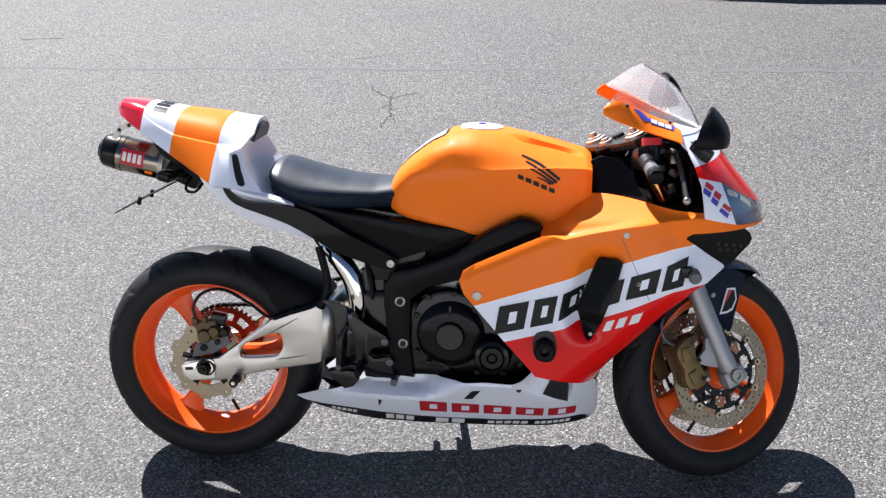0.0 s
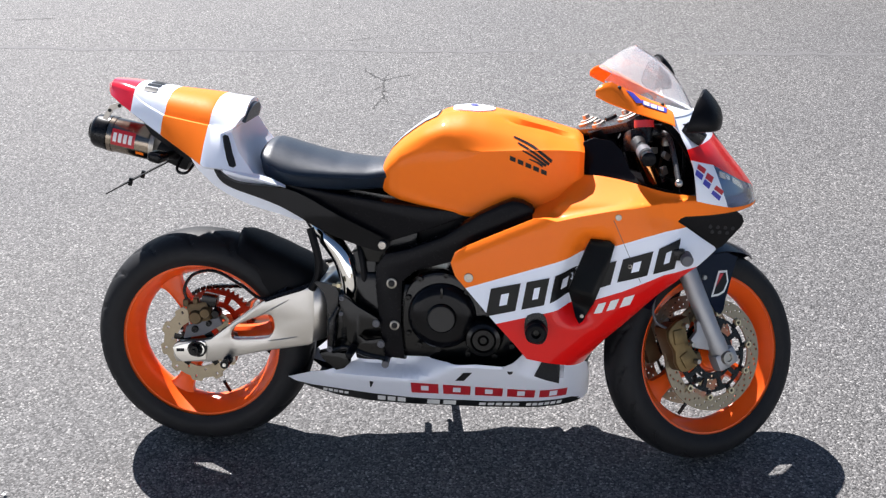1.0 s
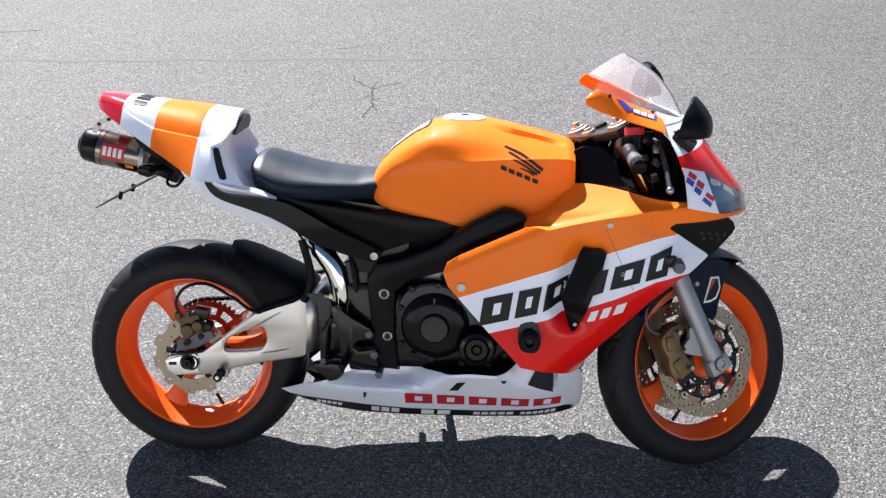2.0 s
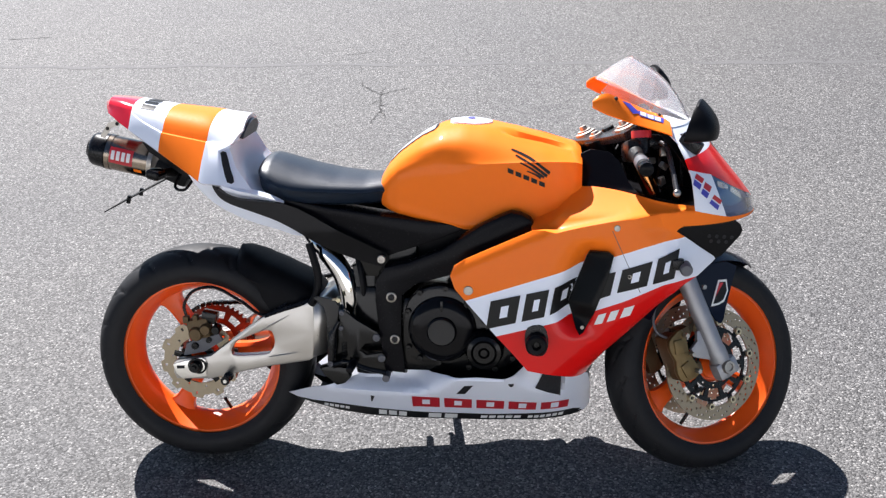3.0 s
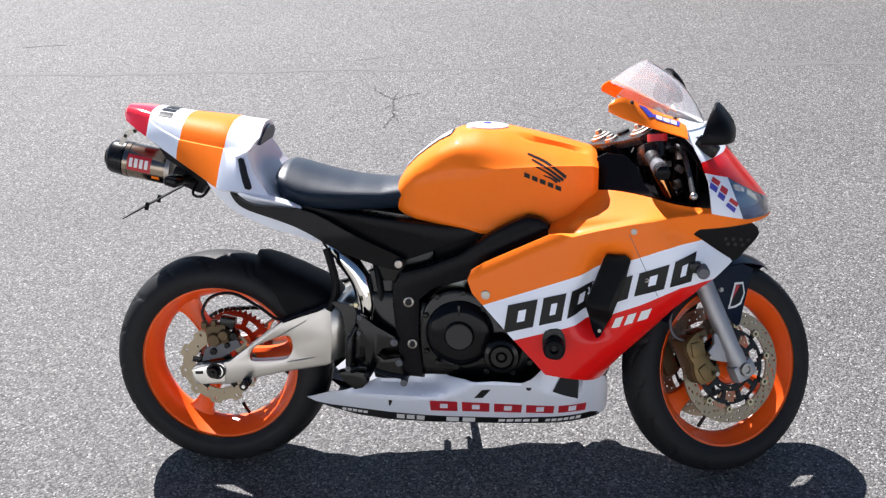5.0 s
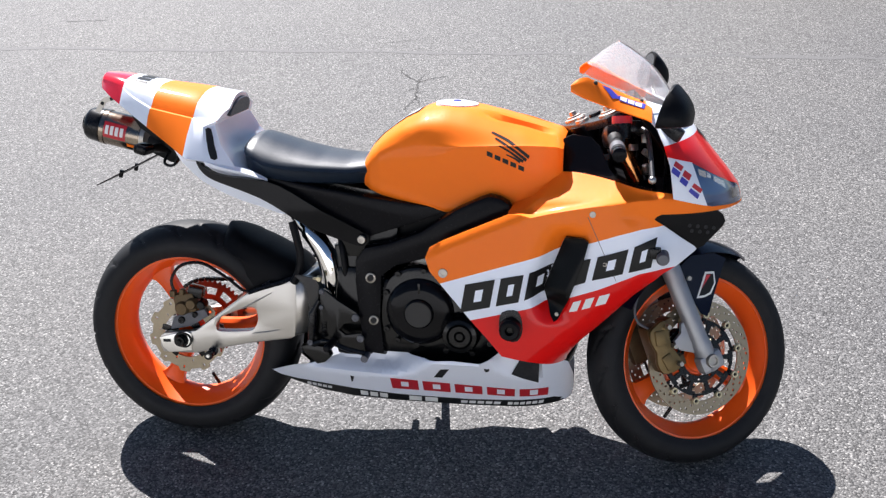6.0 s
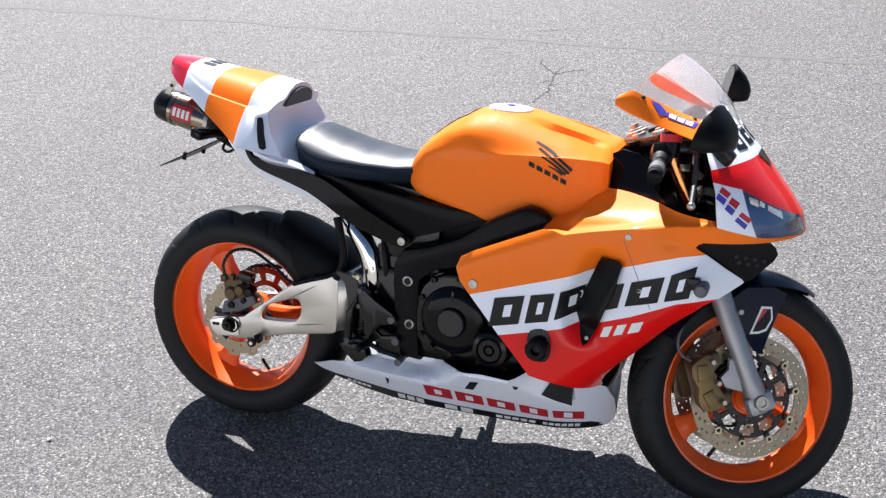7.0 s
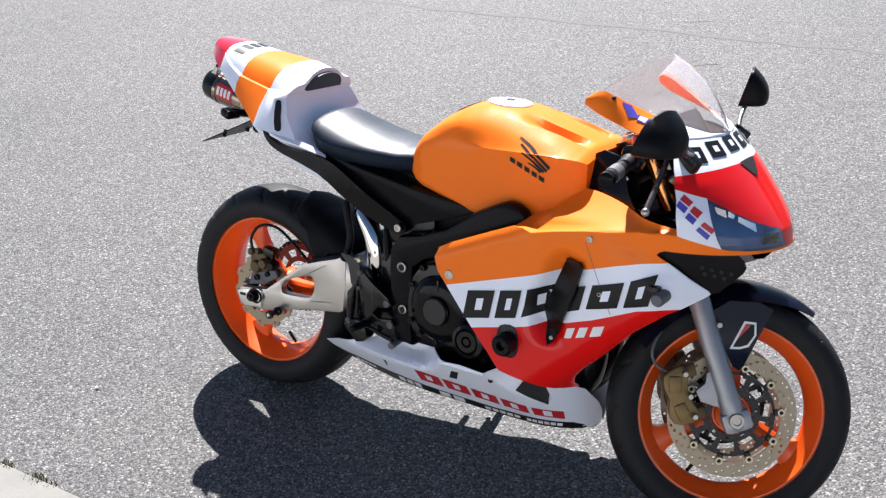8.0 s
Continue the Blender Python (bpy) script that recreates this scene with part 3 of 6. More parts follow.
# ---- fuel tank ----
TANK = [  # x, top, then half width and height of the crease, the side and the foot
    (0.510, 0.812, 0.028, 0.810, 0.040, 0.804, 0.045, 0.790), (0.521, 0.838, 0.062, 0.831, 0.086, 0.820, 0.085, 0.772), (0.540, 0.868, 0.080, 0.857, 0.108, 0.838, 0.100, 0.762), (0.568, 0.897, 0.097, 0.883, 0.131, 0.858, 0.110, 0.752), (0.60, 0.922, 0.107, 0.905, 0.142, 0.868, 0.114, 0.745), (0.63, 0.943, 0.115, 0.923, 0.150, 0.876, 0.118, 0.738),
    (0.68, 0.970, 0.124, 0.940, 0.157, 0.884, 0.124, 0.728), (0.74, 0.979, 0.128, 0.943, 0.163, 0.884, 0.138, 0.718), (0.80, 0.975, 0.130, 0.938, 0.168, 0.890, 0.148, 0.720), (0.88, 0.961, 0.131, 0.928, 0.171, 0.895, 0.154, 0.732), (0.95, 0.942, 0.128, 0.921, 0.169, 0.897, 0.157, 0.742),
    (1.0, 0.926, 0.121, 0.911, 0.162, 0.896, 0.152, 0.762), (1.035, 0.915, 0.111, 0.903, 0.150, 0.893, 0.142, 0.790), (1.048, 0.903, 0.100, 0.893, 0.136, 0.886, 0.130, 0.812)]


def tank_half(x):
    """The right half of the tank's section, from the top centre to below."""
    t, yc, zc, ys, zs, yl, zl = [float(np.interp(x, [r[0] for r in TANK], [r[k] for r in TANK])) for k in range(1, 8)]
    soft = 1 - min(1, max(0, (x - 0.68) / 0.11))
    sharp = 0.11 + 0.32 * soft
    c, v, g = Vector((yc, zc, 0)), Vector((ys, zs, 0)), Vector((yl + 0.004, zl + 0.03, 0))
    pts = curve_through([(0, t, 0), (yc * 0.55, t - (t - zc) * 0.16, 0), c, v.lerp(c, sharp), v.lerp((c + g) / 2, 0.02 + 0.26 * soft), v.lerp(g, sharp), g, (yl, zl, 0), (yl * 0.8, zl - 0.012, 0), (0, zl - 0.015, 0)], 6)
    out = []
    dent = max(0, math.sin(math.pi * min(1, max(0, (x - 0.84) / 0.18)))) ** 0.7
    for p in pts:
        y, z = p.x, p.y
        if z > zc - 0.01:
            z -= 0.024 * dent * math.exp(-((y - 0.066) / 0.017) ** 4)
        out.append((y, z))
    return out


def tank_side(x, z):
    """Half width of the tank at a height on its flank."""
    pts = sorted(tank_half(x)[9:45], key=lambda p: p[1])
    return float(np.interp(z, [p[1] for p in pts], [p[0] for p in pts]))


def tank_top(x, y):
    pts = tank_half(x)[:13]
    return float(np.interp(abs(y), [p[0] for p in pts], [p[1] for p in pts]))


bm = bmesh.new()
xs = sorted({round(float(v), 4) for v in np.concatenate([np.linspace(0.510, 0.60, 16), np.linspace(0.60, 1.0, 29), np.linspace(1.0, 1.048, 7)])})
rings = []
for x in xs:
    h = tank_half(x)
    rings.append([(x, -y, z) for y, z in h] + [(x, y, z) for y, z in reversed(h[1:-1])])
skin(bm, rings)
tank = part("fuel_tank", bm, ORANGE, bike, "glossy orange fuel tank with a dark wing mark", smooth=30)
cap_m = Matrix.Translation((0.757, 0, 0.975)) @ pose(0, 0, 0, 90, 2, 0)
cap = part("filler_cap", place(turned([(0.0, 0.008), (0.036, 0.007), (0.044, 0.004), (0.056, 0.003), (0.058, -0.01), (0.0, -0.01)], seg=36), cap_m), WHITE, tank, "white round filler cap")
part("cap_mark", place(turned([(0.0, 0.0105), (0.010, 0.0100), (0.012, 0.006), (0.0, 0.006)], (0, 0, 0), 16), cap_m), BLUE, tank)

# a worn tank pad over the tank's back
for name, edge, lift, mat, label in (("tank_pad", 0.0, 0.0015, BAR_BLACK, "thin dark-edged tank pad"), ("pad_face", 0.006, 0.0030, PAD, "scuffed grey face of the tank pad")):
    rings = []
    for k in range(30):
        x = 0.527 + edge + (0.142 - 2 * edge) * k / 29
        half = at(((0.52, 0.016), (0.54, 0.030), (0.58, 0.040), (0.63, 0.044), (0.65, 0.052), (0.664, 0.050), (0.67, 0.030)), x) - edge + 0.004 * math.sin(k * 1.7) * (edge == 0.0)
        rings.append([(x, y, tank_top(x, y) + lift) for y in np.linspace(-half, half, 9)])
    bm = bmesh.new()
    skin(bm, rings, closed=False)
    bmesh.ops.recalc_face_normals(bm, faces=bm.faces)
    part(name, bm, mat, tank, label)

# ---- tail cowl ----
TAIL = [  # x, top, step half width and height, foot half width and height
    (-0.232, 1.030, 0.024, 1.024, 0.028, 1.012), (-0.218, 1.040, 0.045, 1.025, 0.055, 1.000), (-0.18, 1.038, 0.066, 1.018, 0.086, 0.980), (-0.145, 1.033, 0.079, 1.010, 0.104, 0.961), (-0.10, 1.025, 0.097, 0.988, 0.121, 0.934),
    (-0.053, 1.017, 0.110, 0.966, 0.141, 0.907), (0.02, 1.009, 0.124, 0.954, 0.176, 0.868), (0.07, 1.003, 0.1335, 0.9463, 0.2025, 0.841)]
CROWN = ((0.0, 0.0), (0.2, 0.012), (0.4, 0.065), (0.55, 0.15), (0.68, 0.27), (0.83, 0.47), (0.93, 0.72), (1.0, 1.0))
# the cowl's front edge: the arch round the pad, the step, and the flank down to its foot
TAIL_FRONT = ((0.157, 0.0, 0.993), (0.157, 0.030, 0.990), (0.157, 0.055, 0.981), (0.156, 0.075, 0.967), (0.155, 0.090, 0.958), (0.152, 0.115, 0.954), (0.146, 0.130, 0.944), (0.1404, 0.1385, 0.9345),
              (0.134, 0.1440, 0.9305), (0.108, 0.163, 0.919), (0.115, 0.187, 0.878), (0.122, 0.2035, 0.836), (0.125, 0.189, 0.828))
HOLLOW_EDGE = ((0.1385, 0.1400, 0.9315), (0.133, 0.1425, 0.922), (0.154, 0.163, 0.875), (0.1976, 0.1788, 0.818))


def tail_section(x):
    """The right half of the cowl's section, from its top to below its foot."""
    top, yr, zr, yf, zf = [float(np.interp(x, [r[0] for r in TAIL], [r[k] for r in TAIL])) for k in range(1, 6)]
    ledge = min(1, max(0, (x + 0.15) / 0.03))
    half = [(yr * f, top - (top - zr) * g) for f, g in CROWN]
    half += [(yr + 0.003 * ledge + 0.0006, zr - 0.006 * ledge - 0.001), (yr + 0.011 * ledge + 0.0012, zr - 0.0055 * ledge - 0.003)]
    half += [(yr + 0.010 * ledge + (yf - yr) * 0.48, zr - 0.004 * ledge + (zf - zr) * 0.46), (yf, zf), (yf - 0.014, zf - 0.008)]
    return [Vector((x, y, z)) for y, z in half]


rows = [tail_section(x) for x in sorted({r[0] for r in TAIL} | {-0.2, -0.165, -0.125, -0.08, -0.03, 0.045})]
rows += [[a.lerp(Vector(b), k / 6) for a, b in zip(rows[-1], TAIL_FRONT)] for k in range(1, 7)]
FLIP = Matrix.Diagonal((1, -1, 1, 1))
bm = bmesh.new()
skin(bm, [[FLIP @ p for p in r] + list(reversed(r[1:])) for r in rows], cap=False)
bm.faces.new([bm.verts.new(FLIP @ p) for p in rows[0]] + [bm.verts.new(p) for p in reversed(rows[0][1:])])
# the arch's front, the hollow face behind the seat, and the tongues beside the seat
arch = [Vector(q) for q in TAIL_FRONT[:8]]
bm.faces.new([bm.verts.new(FLIP @ p) for p in reversed(arch)] + [bm.verts.new(p) for p in arch[1:]])
rings = []
for edge in [Vector(TAIL_FRONT[7])] + [Vector(q) for q in HOLLOW_EDGE] + [Vector((0.235, 0.165, 0.790))]:
    hollow = 0.010 * min(1, (0.94 - edge.z) / 0.03)
    rings.append([Vector((edge.x - hollow * math.sin(math.pi * k / 12) ** 0.5 if 0 < k < 12 else edge.x, edge.y * (k / 6 - 1), edge.z)) for k in range(13)])
skin(bm, rings, closed=False)
for s in (-1, 1):
    rows_in = [[Vector(TAIL_FRONT[8 + k]).lerp(Vector(HOLLOW_EDGE[k]), j / 3) for j in range(4)] for k in range(4)]
    skin(bm, [[Vector((q.x, q.y * s, q.z)) for q in r] for r in rows_in], closed=False)
    outer = curve_through([(0.122, 0.2035, 0.836), (0.160, 0.198, 0.822), (0.1976, 0.186, 0.811), (0.236, 0.168, 0.796), (0.272, 0.1465, 0.779)], 4)
    inner = curve_through([(0.135, 0.192, 0.838), (0.165, 0.180, 0.829), (0.1976, 0.172, 0.820), (0.236, 0.150, 0.803), (0.270, 0.138, 0.783)], 4)
    rings = []
    for k, (out, inn) in enumerate(zip(outer, inner)):
        deep = 0.016 * (1 - 0.7 * k / 16)
        rings.append([Vector((q.x, q.y * s, q.z)) for q in (out, inn, inn - Vector((0, 0, deep)), out - Vector((0, 0.008, deep * 0.8)))])
    skin(bm, rings)
bmesh.ops.remove_doubles(bm, verts=bm.verts, dist=1e-5)


def tail_paint(x, z):
    if x - 0.10 * (z - 0.96) < -0.150:
        return 2
    if x - 0.12 * (z - 0.95) > -0.055 and x - 0.12 * (z - 0.95) < 0.0735:
        return 1
    return 0


for x0, z0, k in ((-0.150, 0.96, 0.10), (-0.055, 0.95, 0.12), (0.0735, 0.95, 0.12)):
    bmesh.ops.bisect_plane(bm, geom=bm.verts[:] + bm.edges[:] + bm.faces[:], dist=1e-5, plane_co=(x0, 0, z0), plane_no=(1, 0, -k))
for f in bm.faces:
    c = f.calc_center_median()
    f.material_index = tail_paint(c.x, c.z)


def tail_top(x, y):
    pts = tail_section(x)[:8]
    return float(np.interp(abs(y), [p.y for p in pts], [p.z for p in pts]))


tail = part("tail_cowl", bm, [WHITE, ORANGE, TAIL_LENS], bike, "white and orange single-seat tail cowl with a red tip", smooth=30)

# ---- seat ----
SEAT = [  # x, top, half width and height of the edge, foot
    (0.190, 0.858, 0.070, 0.850, 0.836), (0.197, 0.876, 0.105, 0.860, 0.815), (0.208, 0.884, 0.122, 0.856, 0.797), (0.225, 0.886, 0.132, 0.846, 0.787), (0.255, 0.879, 0.140, 0.831, 0.776), (0.29, 0.868, 0.141, 0.823, 0.770),
    (0.33, 0.856, 0.138, 0.819, 0.767), (0.40, 0.840, 0.128, 0.815, 0.766), (0.48, 0.832, 0.112, 0.811, 0.766), (0.535, 0.835, 0.095, 0.815, 0.768)]
bm = bmesh.new()
rings = []
for x in np.concatenate([np.linspace(0.190, 0.23, 9), np.linspace(0.24, 0.535, 30)]):
    top, w, zc, low = [float(np.interp(x, [r[0] for r in SEAT], [r[k] for r in SEAT])) for k in (1, 2, 3, 4)]
    half = [(0.0, top), (0.3 * w, top - 0.06 * (top - zc)), (0.55 * w, top - 0.22 * (top - zc)), (0.78 * w, top - 0.52 * (top - zc)), (0.93 * w, top - 0.82 * (top - zc)), (w, zc - 0.003), (w + 0.003, zc - 0.011), (w - 0.004, zc - 0.4 * (zc - low)), (w - 0.012, low + 0.008), (w - 0.024, low)]
    rings.append([(x, -y, z) for y, z in half] + [(x, y, z) for y, z in reversed(half[1:])])
skin(bm, rings)
part("seat", bm, VINYL, bike, "black vinyl rider seat", smooth=42)

# ---- frame, side covers ----
FRAME = [(0.926, 0.722), (0.928, 0.740), (0.918, 0.756), (0.896, 0.768), (0.868, 0.773), (0.84, 0.762), (0.784, 0.733), (0.689, 0.665), (0.60, 0.628), (0.535, 0.612), (0.51, 0.575), (0.508, 0.52), (0.518, 0.417), (0.532, 0.32), (0.59, 0.314), (0.58, 0.419), (0.584, 0.535), (0.62, 0.565), (0.712, 0.595), (0.80, 0.655)]
for s in (-1, 1):
    beam = slab(FRAME, s * 0.12, s * 0.165, 0.014)
    for v in beam.verts:
        f = min(1, max(0, (v.co.x - 0.6) / 0.25))
        v.co.y += s * 0.034 * f * f * (3 - 2 * f)
    part("main_frame", beam, SATIN, bike, "satin black twin-spar frame beam")
COVER = [(0.25, 0.788), (0.39, 0.764), (0.54, 0.742), (0.66, 0.728), (0.765, 0.716), (0.66, 0.675), (0.547, 0.636), (0.46, 0.66), (0.37, 0.71), (0.28, 0.76)]
RAIL = [(0.098, 0.836), (0.13, 0.806), (0.168, 0.792), (0.23, 0.783), (0.304, 0.767), (0.411, 0.708), (0.532, 0.648), (0.546, 0.632), (0.535, 0.617), (0.515, 0.612), (0.423, 0.641), (0.355, 0.672), (0.288, 0.713), (0.208, 0.752), (0.14, 0.782), (0.11, 0.806)]
UNDER = [(0.03, 0.87), (0.046, 0.828), (0.09, 0.768), (0.164, 0.722), (0.24, 0.695), (0.3, 0.675), (0.36, 0.70), (0.3, 0.76), (0.2, 0.80), (0.11, 0.845)]
for s in (-1, 1):
    part("side_cover", slab(COVER, s * 0.05, s * 0.132, 0.006), SATIN, bike, "matt black side cover below the seat")
    part("tail_rail", sheet(RAIL, lambda x, z: 0.152 + 0.045 * max(0, (0.25 - x) / 0.15) - 0.25 * max(0, 0.70 - z) * 0.3, s, 0.02, smooth_outline=3), GLOSS, bike, "glossy black trim strip")
    part("tail_underside", sheet(UNDER, lambda x, z: 0.165 - 0.5 * max(0, 0.83 - z) + 0.02 * max(0, 0.1 - x) * 5, s, smooth_outline=3), WHITE, bike, "white lower tail panel")
# ---- upper cowl ----
def nose_point(z, a):
    """a: 0 at the front centre, 90 at the side's back edge."""
    f, b, w = [float(np.interp(z, [r[0] for r in NOSE], [r[k] for r in NOSE])) for k in (1, 2, 3)]
    return Vector((b + (f - b) * math.cos(radians(a)), w * math.sin(radians(a)), z))


bm = bmesh.new()
zs = [0.752 + 0.233 * k / 25 for k in range(26)]
skin(bm, [[nose_point(z, -90 + 180 * k / 48) for k in range(49)] for z in zs], closed=False)
NOSE_LINES = ((1.295, 0.916, 1.40, 0.932), (1.30, 0.893, 1.364, 0.874), (1.364, 0.874, 1.49, 0.795), (1.364, 0.874, 1.403, 0.778), (1.3, 0.798, 1.417, 0.764), (1.417, 0.764, 1.5, 0.756))
for x1, z1, x2, z2 in NOSE_LINES:
    bmesh.ops.bisect_plane(bm, geom=bm.verts[:] + bm.edges[:] + bm.faces[:], dist=1e-5, plane_co=(x1, 0, z1), plane_no=(z1 - z2, 0, x2 - x1))


for s in (-1, 1):
    bmesh.ops.bisect_plane(bm, geom=bm.verts[:] + bm.edges[:] + bm.faces[:], dist=1e-5, plane_co=(0, s * 0.021, 0.752), plane_no=(0, 0.050 * s, -0.022))
CUT = ((1.235, 1.0, 1.254, 0.976), (1.254, 0.976, 1.278, 0.952), (1.278, 0.952, 1.295, 0.918), (1.295, 0.918, 1.312, 0.87), (1.312, 0.87, 1.324, 0.787))
for x1, z1, x2, z2 in CUT:
    bmesh.ops.bisect_plane(bm, geom=bm.verts[:] + bm.edges[:] + bm.faces[:], dist=1e-5, plane_co=(x1, 0, z1), plane_no=(z1 - z2, 0, x2 - x1))
bmesh.ops.bisect_plane(bm, geom=bm.verts[:] + bm.edges[:] + bm.faces[:], dist=1e-5, plane_co=(0, 0, 0.787), plane_no=(0, 0, 1))
behind = [f for f in bm.faces if (c := f.calc_center_median()).z > 0.787 and c.x < float(np.interp(c.z, [0.787, 0.87, 0.918, 0.952, 0.976, 1.0], [1.324, 1.312, 1.295, 1.278, 1.254, 1.235]))]
bmesh.ops.delete(bm, geom=behind, context="FACES")


def nose_paint(c):
    if z_below(c, NOSE_LINES[4]) if c.x < 1.417 else z_below(c, NOSE_LINES[5]):
        return 0
    if not z_below(c, NOSE_LINES[0]):
        return 1
    if c.x < 1.364 and not z_below(c, NOSE_LINES[1]) or c.x >= 1.364 and not z_below(c, NOSE_LINES[2]):
        return 2
    x_edge = 1.364 + (0.874 - c.z) * (1.403 - 1.364) / (0.874 - 0.778)
    if abs(c.y) < 0.021 + (c.z - 0.752) * 0.44:
        return 2
    return 1 if c.x < x_edge else 3


def z_below(c, line):
    x1, z1, x2, z2 = line
    return c.z < z1 + (z2 - z1) * (c.x - x1) / (x2 - x1)


for f in bm.faces:
    f.material_index = nose_paint(f.calc_center_median())
bmesh.ops.recalc_face_normals(bm, faces=bm.faces)


def split_off(bm, wanted):
    """Takes the faces that are wanted into a mesh of their own."""
    own = bm.copy()
    bmesh.ops.delete(own, geom=[f for f in own.faces if not wanted(f)], context="FACES")
    return own


for s in (-1, 1):
    lens = split_off(bm, lambda f: f.material_index == 3 and f.calc_center_median().y * s > 0)
    for f in lens.faces:
        f.material_index = 0
    bowl = lens.copy()
    bowl.normal_update()
    for v in bowl.verts:
        v.co -= v.normal * (0.013 if not v.is_boundary else 0.003)
    head = part("headlight", shell(lens, 0.0025), LENS, bike, "clear headlight lens over a dark bowl")
    head.visible_shadow = False
    part("bowl", bowl, BOWL, head, "dark blue-grey headlight bowl")
bmesh.ops.delete(bm, geom=[f for f in bm.faces if f.material_index == 3], context="FACES")
shell(bm, 0.003)
part("upper_cowl", bm, [ORANGE, WHITE, RED], bike, "upper cowl with white, red and orange bands", smooth=40)

bm = bmesh.new()
rings = []
for k in range(14):
    z = 0.752 + 0.218 * k / 13
    f, b, w = [float(np.interp(z, [r[0] for r in NOSE], [r[j] for r in NOSE])) for j in (1, 2, 3)]
    rings.append([(b - 0.03 + (f - 0.019 - b + 0.03) * math.cos(radians(a)), (w - 0.017) * math.sin(radians(a)), z) for a in np.linspace(-60, 88, 37)])
skin(bm, rings, closed=False)
part("cowl_liner", shell(bm, 0.002), PLASTIC, bike, "black lining inside the cowl")

bm = bmesh.new()
bm.faces.new([bm.verts.new((1.2 + (q.x - 1.2) * 0.975, q.y * 0.975, 0.757)) for q in (nose_point(0.757, a) for a in range(-72, 73, 6))])
part("cowl_floor", shell(bm, 0.002), PLASTIC, bike, "black floor inside the cowl's lip")

# the white brow below the screen, and the orange wings beside it
def screen_foot(x):
    """The screen's lower edge on the right side, at x."""
    u = (max(0.0, 1.335 - x) / 0.235) ** (1 / 1.8)
    return Vector((x, 0.192 * u, 0.975 + 0.09 * u ** 1.8))


rings = []
for k in range(33):
    a = -58 + 116 * k / 32
    low = nose_point(0.985, a)
    high = screen_foot(low.x)
    high.y = math.copysign(high.y, low.y)
    rings.append([low - Vector((0, 0, 0.001))] + [low.lerp(high, j / 5) + Vector((0, 0, 0.004)) * math.sin(math.pi * j / 5) for j in range(1, 6)])
bm = bmesh.new()
skin(bm, rings, closed=False)
bmesh.ops.recalc_face_normals(bm, faces=bm.faces)
part("screen_brow", shell(bm, 0.002), WHITE, bike, "white brow below the screen", smooth=60)


def wing_point(x, v, s=-1, lift=0.0):
    """A point on the cowl's wing: v 0 at its lower edge, 1 at the screen."""
    low = Vector((x, at(((1.066, 0.2144), (1.25, 0.210), (1.30, 0.205)), x), at(((1.066, 1.044), (1.10, 1.027), (1.16, 1.006), (1.25, 0.9785), (1.30, 0.953)), x)))
    high = screen_foot(max(x, 1.104)) + Vector((0, 0.004, 0.011)) * at(((1.104, 1.0), (1.15, 0.6), (1.21, 0.0)), x)
    if x < 1.104:
        high = Vector((x, at(((1.066, 0.204), (1.104, 0.193)), x), at(((1.066, 1.056), (1.080, 1.070), (1.104, 1.076)), x)))
    q = low.lerp(high, v) + Vector((0, 0.62, 0.78)) * (0.006 * math.sin(math.pi * v) + lift)
    return Vector((q.x, q.y * s, q.z))


for s in (-1, 1):
    rings = []
    for k in range(21):
        x = 1.066 + 0.197 * k / 20
        rings.append([wing_point(x, j / 7, s) for j in range(8)] + [wing_point(x, j / 7, s, -0.004) for j in range(7, -1, -1)])
    bm = bmesh.new()
    skin(bm, rings)
    part("cowl_wing", bm, ORANGE, bike, "orange cowl edge beside the screen", smooth=40)

# windscreen
bm = bmesh.new()
rings = []
for j in range(13):
    v = j / 12
    ring = []
    for k in range(33):
        u = -1 + 2 * k / 32
        base = Vector((1.335 - 0.235 * abs(u) ** 1.8, 0.192 * u, 0.975 + 0.09 * abs(u) ** 1.8))
        top = Vector((1.176 - 0.088 * u * u, 0.165 * u, 1.146 - 0.072 * abs(u) ** 2.2))
        p = base.lerp(top, v)
        p += Vector((0.5, 0, 0.6)) * 0.03 * math.sin(math.pi * v) * (1 - u * u)
        ring.append(p)
    rings.append(ring)
skin(bm, rings, closed=False)
bmesh.ops.recalc_face_normals(bm, faces=bm.faces)
shell(bm, 0.003)
screen = part("windscreen", bm, SCREEN, bike, "clear bubble windscreen", smooth=60)
screen.visible_shadow = False

# ---- fork and steering ----
def fork_point(y, up, out=0.0):
    return AXLE + HEAD * up + Vector((math.cos(RAKE), 0, math.sin(RAKE))) * out + Vector((0, y, 0))


for s in (-1, 1):
    leg = part("fork_leg", place(tube([fork_point(s * 0.1, u) for u in (-0.03, -0.02, 0.05, 0.06, 0.30, 0.31)], [0.02, 0.027, 0.027, 0.0245, 0.0265, 0.022], 20), Matrix.Translation(SINK) @ TURN), FORK, bike, "grey painted fork leg")
    part("fork_tube", place(tube([fork_point(s * 0.1, u) for u in (0.30, 0.69)], 0.0215, 20), TURN), TUBE, leg, "copper-coloured fork tube")
part("front_axle", place(tube([fork_point(-0.13, 0), fork_point(0.13, 0)], 0.014, 16), Matrix.Translation(SINK) @ TURN), STEEL, bike)

